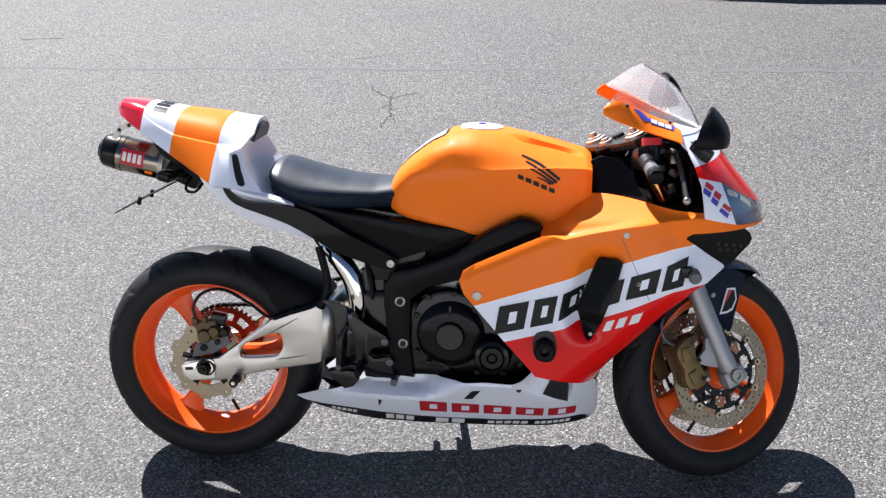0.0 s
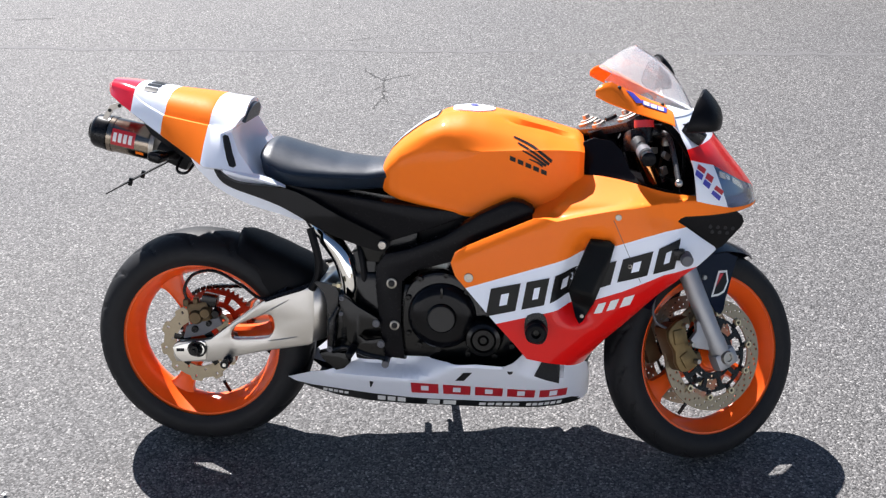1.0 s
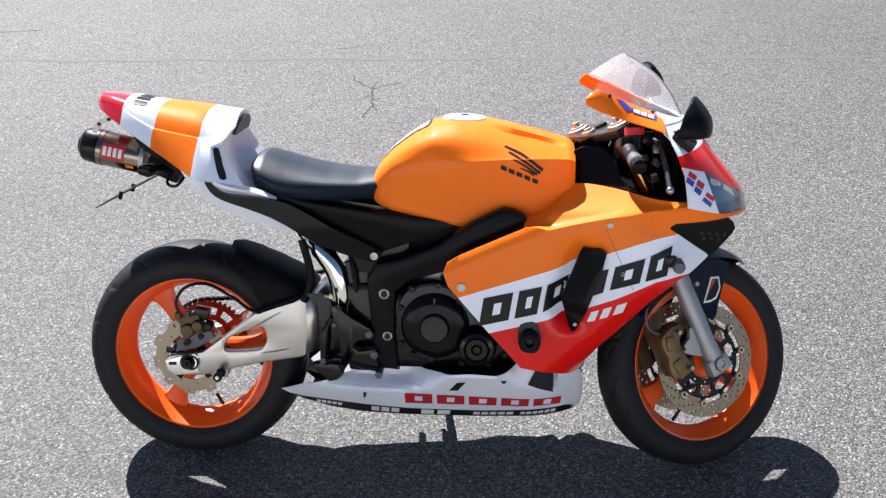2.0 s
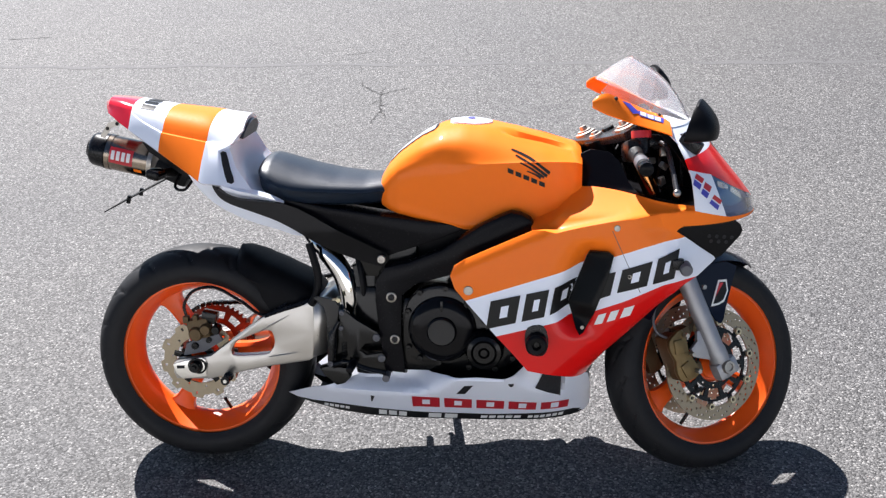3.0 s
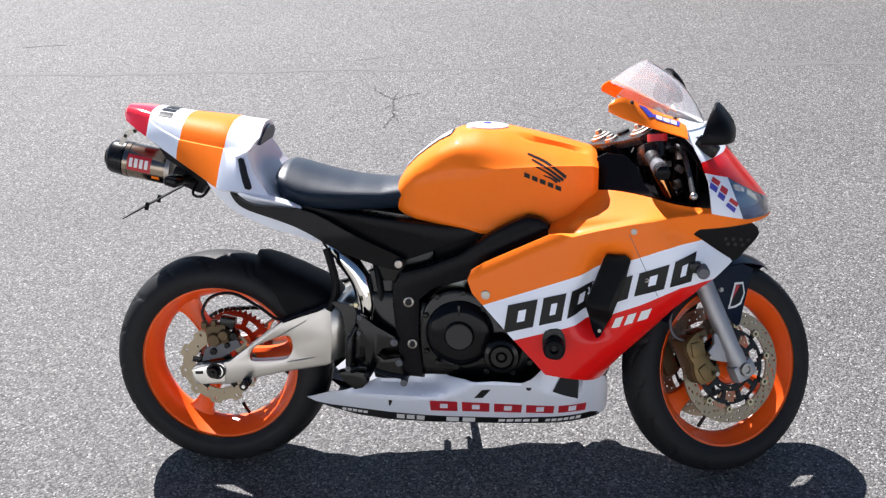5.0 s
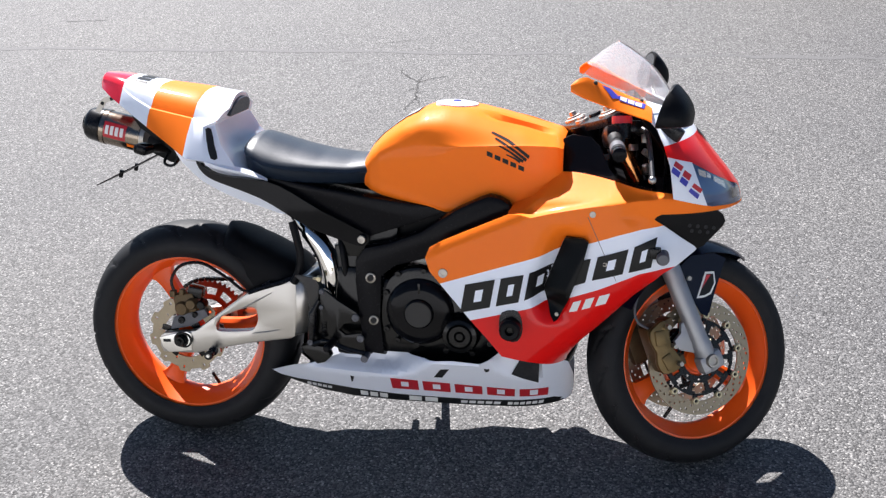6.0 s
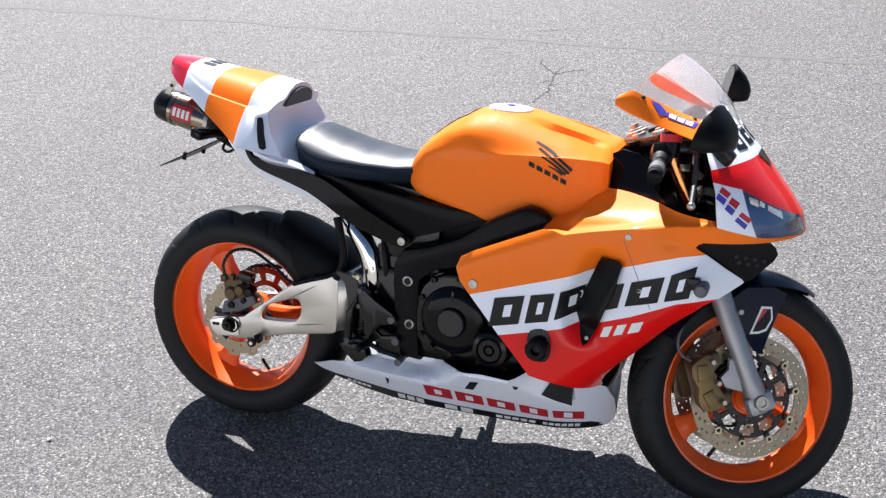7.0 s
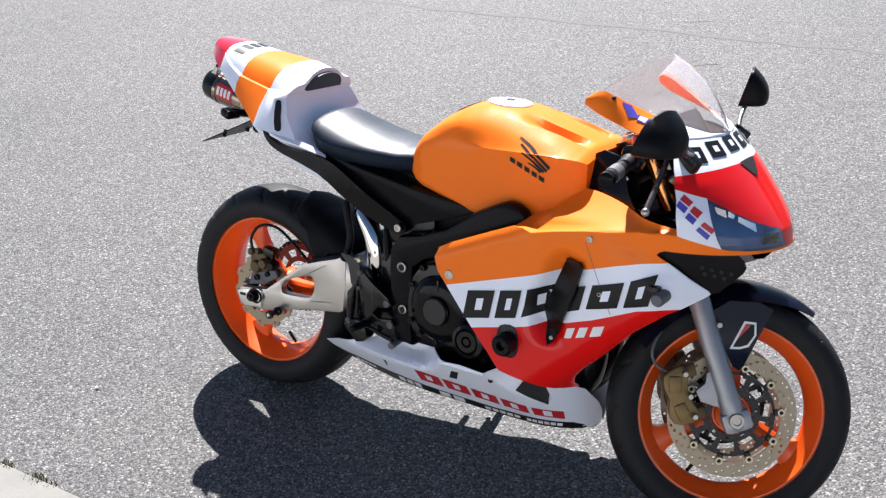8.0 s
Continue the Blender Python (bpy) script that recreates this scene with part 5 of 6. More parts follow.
for s in (-1, 1):
    part("cockpit_panel", sheet([(1.045, 0.80), (1.045, 0.905), (1.085, 0.92), (1.17, 0.905), (1.23, 0.90), (1.27, 0.87), (1.31, 0.80), (1.30, 0.75), (1.10, 0.75)] if s > 0 else [(1.045, 0.80), (1.045, 0.905), (1.07, 0.918), (1.115, 0.915), (1.14, 0.895), (1.165, 0.845), (1.19, 0.82), (1.27, 0.81), (1.28, 0.78), (1.20, 0.79)], lambda x, z: at(((1.04, 0.112), (1.085, 0.132), (1.13, 0.150), (1.18, 0.174), (1.235, 0.208), (1.29, 0.222)), x) - 0.35 * max(0, z - 0.83), s, 0.004), GLOSS, bike, "black inner cockpit panel")
bm = lump((0.24, 0.21, 0.03), (1.19, 0, 0.785), 0.01, pose(0, 0, 0, 0, 12, 0))
part("cockpit_floor", bm, PLASTIC, bike)
part("steering_head", tube([(1.16, 0, 0.76), (1.09, 0, 0.93)], 0.035, 20), SATIN, bike)
# ---- front brakes, fender ----
FW = FRONT_M
for s in (-1, 1):
    d = part("front_brake_disc", place(drilled_disc(0.118, 0.155, s * 0.062, 0.005, 132, 7, lambda k, j: (k % 6 == 0 and j in (1, 5)) or (k % 6 == 2 and j in (4,)) or (k % 6 == 4 and j == 2)), FW), DISC, front_wheel, "drilled steel front brake disc")
    part("disc_carrier", place(drilled_disc(0.050, 0.104, s * 0.062, 0.006, 120, 9, lambda k, j: (3 <= j <= 6 and 1 <= k % 12 <= 9) or (j == 7 and 3 <= k % 12 <= 7) or (j == 1 and k % 12 in (4, 5, 6))), FW), BLACK, front_wheel, "black disc carrier with oval windows")
    part("hub_flange", place(turned([(0.0, s * 0.052), (0.046, s * 0.052), (0.052, s * 0.046), (0.050, s * 0.03), (0.0, s * 0.03)], seg=32), FW), RIM, front_wheel)
    for k in range(10):
        part("carrier_lug", place(lump((0.018, 0.006, 0.016), (0.108, s * 0.062, 0), 0.004, None, None, 1), FW @ pose(0, 0, 0, 0, -36 * k - 10, 0)), BLACK, front_wheel)
        a = radians(36 * k + 10)
        c3 = (0.117 * math.cos(a), 0, 0.117 * math.sin(a))
        bob = part("bobbin", place(turned([(0.0045, s * 0.069), (0.005, s * 0.0715), (0.0092, s * 0.0715), (0.0102, s * 0.066), (0.0102, s * 0.058), (0.0045, s * 0.058), (0.0045, s * 0.069)], c3, 14), FW), BRASS, front_wheel)
        part("bobbin_core", place(turned([(0.0, s * 0.067), (0.0046, s * 0.067), (0.0046, s * 0.058), (0.0, s * 0.058)], c3, 10), FW), DARK, bob)
    # caliper behind the leg
    cm = Matrix.Translation(SINK) @ TURN @ Matrix.Translation(AXLE + Vector((-0.130, s * 0.074, 0.040))) @ pose(0, 0, 0, 0, -20, 0)
    core = lump((0.046, 0.070, 0.128), (-0.008, 0, 0), 0.012)
    lump((0.03, 0.05, 0.03), (0.03, s * 0.01, 0.055), 0.006, None, core)
    lump((0.03, 0.05, 0.03), (0.03, s * 0.01, -0.05), 0.006, None, core)
    # the core's darker gold stands in for shade behind the outer half
    c = part("front_caliper", place(core, cm), DIM_GOLD, bike, "dull gold four-piston front caliper")
    face = [(-0.040, 0.030), (-0.034, 0.058), (-0.010, 0.070), (0.012, 0.074), (0.022, 0.058), (0.016, 0.020), (0.018, -0.010), (0.028, -0.040), (0.022, -0.062), (-0.004, -0.068), (-0.034, -0.060), (-0.042, -0.030), (-0.034, 0.0)]
    bm = slab(face, s * 0.028, s * 0.046, 0.007, 2)
    lump((0.030, 0.010, 0.040), (-0.012, s * 0.046, 0.034), 0.005, pose(0, 0, 0, 0, 12, 0), bm)
    lump((0.030, 0.010, 0.040), (-0.010, s * 0.046, -0.034), 0.005, pose(0, 0, 0, 0, -10, 0), bm)
    part("caliper_face", place(bm, cm), GOLD, c, "dull gold outer half")
    for dz in (0.055, -0.05, 0.0):
        part("caliper_bolt", place(turned([(0.0, s * 0.062), (0.006, s * 0.062), (0.007, s * 0.056), (0.007, s * 0.03), (0.0, s * 0.03)], (0.016, 0, dz), 10), cm), STEEL, c)
    part("brake_hose", place(tube(curve_through([(-0.02, s * 0.02, 0.06), (-0.045, s * 0.02, 0.09), (-0.04, s * 0.02, 0.13), (0.01, s * 0.01, 0.19), (0.04, 0.0, 0.26)]), 0.0035, 8), cm), GREY, c)
    # lug between leg and caliper
    part("caliper_lug", place(slab([(-0.015, 0.015), (-0.085, 0.03), (-0.10, 0.055), (-0.08, 0.075), (-0.080, 0.100), (-0.062, 0.112), (-0.03, 0.09)], s * 0.088, s * 0.102, 0.004), FW), FORK, bike)
    foot = lump((0.07, 0.04, 0.05), (0.004, s * 0.104, -0.004), 0.012, pose(0, 0, 0, 0, -24, 0))
    part("axle_clamp", place(foot, FW), FORK, bike)
    part("axle_bolt", place(turned([(0.0, s * 0.128), (0.009, s * 0.128), (0.011, s * 0.134), (0.017, s * 0.134), (0.019, s * 0.126), (0.019, s * 0.12), (0.0, s * 0.12)], seg=16), FW), STEEL, bike)

rings = []
for k in range(25):
    a = radians(56 + 92 * k / 24)
    ring = []
    half = at([(0, 0.020), (0.06, 0.045), (0.2, 0.075), (0.4, 0.105), (1, 0.108)], k / 24)
    for j in range(15):
        f = -1 + 2 * j / 14
        r = 0.318 + 0.006 * math.sin(math.pi * k / 24) - at([(0, 0.012), (0.2, 0.03), (0.5, 0.045), (1, 0.045)], k / 24) * abs(f) ** 2.4
        ring.append((r * math.cos(a), f * half, r * math.sin(a)))
    rings.append(ring)
bm = bmesh.new()
skin(bm, rings, closed=False)
bmesh.ops.recalc_face_normals(bm, faces=bm.faces)
fender = part("front_fender", place(shell(bm, 0.003), FW), NAVY, bike, "glossy dark blue-black front fender", smooth=50)
SIDE = [(-0.095, 0.245), (-0.05, 0.28), (0.02, 0.284), (0.054, 0.270), (0.040, 0.235), (0.018, 0.172), (0.002, 0.130), (-0.008, 0.118), (-0.024, 0.126), (-0.056, 0.18)]


def fender_width(x, z):
    return 0.106 + 0.012 * max(0, (0.16 - z) / 0.08)


for s in (-1, 1):
    wing = part("fender_side", place(sheet(SIDE, fender_width, s, 0.004), FW), NAVY, fender)
    for x, z in ((-0.070, 0.222),):
        y = 0.124
        part("fender_bolt", place(turned([(0.0, s * (y + 0.006)), (0.006, s * (y + 0.006)), (0.007, s * y), (0.0, s * (y - 0.004))], (x, 0, z), 12), FW), STEEL, fender)

# ---- cockpit ----
pts = [(-0.03, -0.135), (0.03, -0.13), (0.045, -0.09), (0.03, -0.04), (0.035, 0.0), (0.03, 0.04), (0.045, 0.09), (0.03, 0.13), (-0.03, 0.135), (-0.045, 0.08), (-0.05, 0.0), (-0.045, -0.08)]
own = slab(pts, 0.0, 0.022, 0.004)
# the plate lies square to the steering axis
m_clamp = TURN @ Matrix.Translation(AXLE + HEAD * 0.672) @ Matrix.Rotation(-RAKE, 4, "Y") @ Matrix(((1, 0, 0, 0), (0, 0, 1, 0), (0, 1, 0, 0), (0, 0, 0, 1)))
clamp = part("top_clamp", place(own, m_clamp), CLAMP, bike, "dark grey alloy top clamp")
part("lower_clamp", place(slab(pts, -0.20, -0.165, 0.004), m_clamp), SATIN, clamp)
for s in (-1, 1):
    part("fork_cap", place(tube([(0, s * 0.1, 0.02), (0, s * 0.1, 0.028), (0, s * 0.1, 0.030), (0, s * 0.1, 0.034), (0, s * 0.1, 0.035), (0, s * 0.1, 0.046)], [0.028, 0.028, 0.020, 0.019, 0.010, 0.009], 20), TURN @ Matrix.Translation(AXLE + HEAD * 0.672) @ Matrix.Rotation(-RAKE, 4, "Y")), STEEL, clamp, "bright fork cap")
part("steering_nut", place(tube([(-0.03, 0, 0.02), (-0.03, 0, 0.029), (-0.03, 0, 0.030), (-0.03, 0, 0.036)], [0.019, 0.018, 0.011, 0.010], 12), TURN @ Matrix.Translation(AXLE + HEAD * 0.672) @ Matrix.Rotation(-RAKE, 4, "Y")), STEEL, clamp)
part("ignition_lock", place(tube([(0.012, 0, 0.02), (0.012, 0, 0.030)], [0.018, 0.016], 14), TURN @ Matrix.Translation(AXLE + HEAD * 0.672) @ Matrix.Rotation(-RAKE, 4, "Y")), BLACK, clamp)
for s in (-1, 1):
    a0, a1 = fork_point(s * 0.10, 0.662, -0.01), fork_point(s * 0.35, 0.632, -0.140)
    bar = part("handlebar", place(tube([a0, a0.lerp(a1, 0.5)], 0.0115, 12), TURN), SATIN, bike)
    part("bar_clamp", place(tube([fork_point(s * 0.1, 0.635), fork_point(s * 0.1, 0.672)], 0.032, 18), TURN), SATIN, bar)
    part("grip", place(tube([a0.lerp(a1, f) for f in (0.44, 0.46, 0.5, 0.9, 0.92)], [0.015, 0.020, 0.0165, 0.0165, 0.018], 16), TURN), RUBBER, bar, "black rubber grip")
    part("grip_band", place(tube([a0.lerp(a1, f) for f in (0.72, 0.725, 0.86, 0.865)], [0.0165, 0.0182, 0.0182, 0.0165], 16), TURN), GREY, bar, "grey band round the grip's end")
    part("bar_end", place(tube([a0.lerp(a1, f) for f in (0.92, 0.925, 0.99, 1.0)], [0.012, 0.0175, 0.0175, 0.013], 16), TURN), SATIN, bar, "black bar end weight")
    part("switch_box", place(lump((0.052, 0.07, 0.052), a0.lerp(a1, 0.34), 0.018, pose(0, 0, 0, 10 * s, 0, 15 * s)), TURN), BLACK, bar)
    b0 = fork_point(s * 0.19, 0.65, 0.01)
    part("lever_perch", place(lump((0.05, 0.035, 0.03), b0, 0.008), TURN), BLACK, bar)
    lever = curve_through([b0, fork_point(s * 0.225, 0.63, 0.012), fork_point(s * 0.275, 0.592, -0.025), fork_point(s * 0.332, 0.541, -0.077)])
    lv = part("lever", place(tube(lever, 0.0065, 10), TURN), CLAMP, bar, "dark hand lever with a silver ball")
    ball = bmesh.new()
    bmesh.ops.create_uvsphere(ball, u_segments=14, v_segments=9, radius=0.0095, matrix=Matrix.Translation(lever[-1]))
    part("lever_ball", place(ball, TURN), ALUMINIUM, bar)
res = fork_point(-0.20, 0.668, -0.03)
pot = part("brake_fluid_pot", place(tube([res + Vector((0, 0, -0.03)), res + Vector((0, 0, 0.012)), res + Vector((0, 0, 0.014)), res + Vector((0, 0, 0.028))], [0.020, 0.022, 0.024, 0.023], 18), TURN), BLACK, bike, "round black brake fluid reservoir")
part("pot_collar", place(tube([res + Vector((0, 0, 0.006)), res + Vector((0, 0, 0.024))], 0.0252, 18), TURN), BAR_RED, pot, "red cloth collar")
for k in range(4):
    p0 = fork_point(-0.08 + 0.05 * k, 0.62)
    part("cable", place(tube(curve_through([p0, p0 + Vector((0.06, 0.01 * k, 0.05)), p0 + Vector((0.10, 0.02, -0.02)), p0 + Vector((0.06, 0.02, -0.14))]), 0.004, 8), TURN), BLACK, bike)
for k, (y, up, out) in enumerate(((-0.155, 0.60, 0.0), (-0.17, 0.575, 0.02), (-0.12, 0.53, 0.03), (-0.20, 0.615, 0.015))):
    part("cable_clip", place(lump((0.022, 0.014, 0.016), fork_point(y, up, out), 0.003, pose(0, 0, 0, 20 * k, 30 * k, 15 * k)), TURN), STEEL if k % 2 else ALUMINIUM, bike)
part("brake_line", place(tube(curve_through([fork_point(-0.19, 0.655, 0.02), fork_point(-0.21, 0.62, 0.06), fork_point(-0.17, 0.55, 0.07), fork_point(-0.13, 0.46, 0.05), fork_point(-0.10, 0.40, 0.04)]), 0.0045, 8), TURN), BLACK, bike)
dash = part("instrument_panel", lump((0.05, 0.20, 0.10), (1.225, 0, 0.965), 0.02, pose(0, 0, 0, 0, -35, 0)), PLASTIC, bike, "black instrument panel")
part("dial", lump((0.006, 0.10, 0.06), (1.203, 0, 0.982), 0.004, pose(0, 0, 0, 0, -35, 0)), BOWL, dash)

# ---- mirrors ----
MIRROR = [(-0.004, 0.004), (-0.004, 0.05), (0.008, 0.086), (0.030, 0.097), (0.066, 0.096), (0.100, 0.080), (0.120, 0.050), (0.126, 0.016), (0.112, -0.003), (0.05, -0.006)]


def mirror_head():
    """A tapered housing in its own frame: y to the outside, z up, the glass towards -x."""
    bm = bmesh.new()
    rings = []
    for f, g, d in ((1.0, 1.0, 0.0), (1.02, 1.0, 0.006), (1.0, 0.87, 0.022), (0.94, 0.70, 0.040), (0.82, 0.51, 0.056), (0.58, 0.31, 0.067), (0.2, 0.14, 0.072)):
        rings.append([(d, 0.050 + (y - 0.050) * f, 0.004 + (z - 0.004) * g) for y, z in [(p.x, p.y) for p in curve_through([(a, b, 0) for a, b in MIRROR], 4, True)]])
    skin(bm, rings)
    return bm


for s, m in ((-1, Matrix.Translation((1.294, -0.290, 0.984))), (1, Matrix.Translation((1.252, 0.284, 0.996)))):
    flip = Matrix.Diagonal((1, s, 1, 1))
    slope = Matrix(((1, 0, 0.26, 0), (0, 1, 0, 0), (0, 0, 1, 0), (0, 0, 0, 1)))
    turn = pose(0, 0, 0, -3 if s < 0 else 5, 0, 14 * s) @ slope
    small = Matrix.Scale(0.95 if s < 0 else 0.93, 4)
    turn = turn @ small
    head = part("mirror", place(place(mirror_head(), flip), m @ turn), PLASTIC, bike, "black mirror housing")
    g = bmesh.new()
    g.faces.new([g.verts.new((-0.001, 0.052 + (p.x - 0.052) * 0.9, 0.04 + (p.y - 0.04) * 0.9)) for p in curve_through([(a, b, 0) for a, b in MIRROR], 4, True)])
    part("mirror_glass", place(place(g, flip), m @ turn), DARK_GLASS, head, "dark tinted mirror glass")
    stalk = [(1.318, -0.172, 0.955), (1.316, -0.21, 0.966), (1.318, -0.255, 0.985), (1.316, -0.30, 1.002)] if s < 0 else [(1.300, 0.165, 0.958), (1.288, 0.20, 0.966), (1.276, 0.245, 0.980), (1.270, 0.290, 1.002)]
    part("mirror_stalk", tube(curve_through(stalk), 0.0075 if s < 0 else 0.006, 12), ALUMINIUM, head, "bright mirror stalk")
    part("mirror_foot", lump((0.06, 0.022, 0.035) if s < 0 else (0.045, 0.018, 0.03), (1.312, -0.186, 0.95) if s < 0 else (1.302, 0.176, 0.952), 0.008, pose(0, 0, 0, 0, 30, 25 * s)), BLACK, head)

# ---- muffler, plate bracket ----
E0, E1 = Vector((-0.300, 0.015, 0.894)), Vector((-0.085, 0.015, 0.848))
muffler = part("muffler", tube([E0.lerp(E1, f) for f in (0.22, 0.23, 0.80, 0.82)], [0.046, 0.048, 0.048, 0.046], 32), TITAN, bike, "brushed titanium muffler with a black end cap")
part("end_cap", tube([E0.lerp(E1, f) for f in (0.0, 0.02, 0.06, 0.22)], [0.034, 0.041, 0.046, 0.049], 32), BLACK, muffler, "black end cap")
part("outlet", tube([E0.lerp(E1, f) for f in (-0.03, 0.02)], 0.026, 24), DARK, muffler)
part("strap", tube([E0.lerp(E1, f) for f in (0.235, 0.29)], 0.0500, 32), TITAN, muffler, "metal muffler strap")
part("hanger_strap", sheet([(-0.262, 0.930), (-0.247, 0.926), (-0.228, 0.955), (-0.186, 0.966), (-0.178, 0.975), (-0.190, 0.980), (-0.236, 0.968)], lambda x, z: 0.02, -1, 0.004, 0.01), STEEL, muffler, "bright muffler hanger strap")
# dark discs stand in for the shade in the strap's two holes
for x, z in ((-0.238, 0.953), (-0.210, 0.966)):
    bolt("dark_strap_disc", x, -0.0205, z, 0.005, 0.001, DARK, muffler)
part("inlet_band", tube([E0.lerp(E1, f) for f in (0.78, 0.84)], 0.0500, 32), STEEL, muffler)
part("link_pipe", tube(curve_through([E1, (-0.04, -0.02, 0.85), (0.10, -0.01, 0.80), (0.28, -0.02, 0.71)]), 0.03, 18), STEEL, muffler)


def round_patch(f0, f1, a0, a1, r, n=10):
    """A patch on the muffler, between two lengths and two angles."""
    axis = (E1 - E0).normalized()
    side = axis.cross(Vector((0, 0, 1))).normalized()
    up = side.cross(axis)
    bm = bmesh.new()
    rings = [[E0.lerp(E1, f) + r * (math.cos(a) * side + math.sin(a) * up) for a in np.radians(np.linspace(a0, a1, n))] for f in (f0, f1)]
    if (rings[0][n // 2] - E0.lerp(E1, f0)).y > 0:
        rings = [[E0.lerp(E1, f) + r * (-math.cos(a) * side + math.sin(a) * up) for a in np.radians(np.linspace(a0, a1, n))] for f in (f0, f1)]
    skin(bm, rings, closed=False)
    return bm


part("badge", round_patch(0.30, 0.60, -22, 32, 0.0488), BAR_RED, muffler, "red maker's badge with pale bars")
for k in range(4):
    part("badge_bar", round_patch(0.325 + 0.066 * k, 0.368 + 0.066 * k, -10, 20, 0.0494), BAR_WHITE, muffler)
part("badge_edge", round_patch(0.62, 0.72, -40, -28, 0.0489), ORANGE, muffler)

hanger = part("plate_bracket", lump((0.10, 0.10, 0.05), (-0.06, 0, 0.835), 0.015, pose(0, 0, 0, 0, 25, 0)), PLASTIC, bike, "black number plate bracket")
part("bracket_arm", tube([(-0.05, -0.03, 0.838), (-0.058, -0.09, 0.846), (-0.062, -0.13, 0.851)], [0.016, 0.012, 0.010], 12), PLASTIC, hanger)
part("rear_signal", lump((0.040, 0.050, 0.026), (-0.066, -0.148, 0.853), 0.011, pose(0, 0, 0, 0, 12, -14), seg=3), GLOSS, hanger, "small dark rear signal lamp")
bm = sheet([(-0.27, -0.085), (-0.26, 0.085), (-0.12, 0.05), (-0.07, 0.04), (-0.07, -0.04), (-0.12, -0.05)], lambda x, z: 0.0, 1, 0.003, 0.05)
part("plate_arm", place(bm, pose(0, 0, 0.855, 0, -27, 0) @ pose(0, 0, 0, -90, 0, 0)), PLASTIC, hanger, "thin black plate carrier")
for y in (-0.05, 0.05):
    part("plate_screw", tube([(-0.185, y, 0.752), (-0.18, y, 0.772)], 0.006, 8), PLASTIC, hanger)
part("plate_cable", tube(curve_through([(-0.03, -0.05, 0.84), (-0.04, -0.08, 0.805), (-0.01, -0.09, 0.80), (0.01, -0.06, 0.83)]), 0.004, 8), BLACK, hanger)
part("undertray", sheet([(-0.12, 0.93), (0.05, 0.86), (0.20, 0.80), (0.30, 0.70), (0.15, 0.74), (0.0, 0.83), (-0.10, 0.90)], lambda x, z: 0.09, -1, 0.18, 0.04), PLASTIC, bike)
# ---- marks on the bodywork: plain bars and shapes in their colours ----
def block(name, corners, depth, mat, parent, s=-1, lift=0.0012, label="", step=0.012):
    """A film of paint with the outline in x and z on a surface."""
    return part(name, sheet(corners, lambda x, z: depth(x, z) + lift, s, 0, step), mat, parent, label)


def between(line, x, up):
    x1, z1, x2, z2 = line
    return z1 + (z2 - z1) * (x - x1) / (x2 - x1) + up


WORD_LOW = ((0.80, 0.480), (0.966, 0.520), (1.15, 0.588), (1.30, 0.624))
WORD_TOP = ((0.80, 0.555), (0.964, 0.592), (1.034, 0.614), (1.217, 0.668), (1.30, 0.702))
fairings = [o for o in bike.children if o.name.startswith("side_fairing")]
for s, panel in zip((-1, 1), fairings):
    for x0, x1 in ((0.815, 0.890), (0.905, 0.962), (0.976, 1.034), (1.046, 1.126), (1.142, 1.216), (1.230, 1.284)):
        def word_spot(u, f):
            x = x0 + (x1 - x0) * u
            low, high = at(WORD_LOW, x), at(WORD_TOP, x)
            return x + 0.012 * f - 0.006, low + (high - low) * f
        bar = block("word_bar", [word_spot(*q) for q in ((0, 0), (1, 0), (1, 1), (0, 1))], side_width, BAR_BLACK, panel, s, 0.002, step=0.008)
        block("bar_slot", [word_spot(*q) for q in ((0.40, 0.30), (0.66, 0.30), (0.66, 0.72), (0.40, 0.72))], side_width, WHITE, bar, s, 0.003)
    for k, (x0, x1) in enumerate(((1.082, 1.108), (1.113, 1.140), (1.146, 1.178))):
        quad = [(x, between((1.081, 0.497, 1.158, 0.519), x, u) + 0.0) for x, u in ((x0, 0.0), (x1 - 0.006, 0.0), (x1 + 0.004, 0.026), (x0 + 0.01, 0.026))]
        block("model_bar", quad, side_width, BAR_WHITE, panel, s)
    seam = [(1.120, 0.745), (1.1215, 0.745), (1.1955, 0.585), (1.194, 0.585)]
    block("panel_seam", seam, side_width, GREY, panel, s, 0.0008)

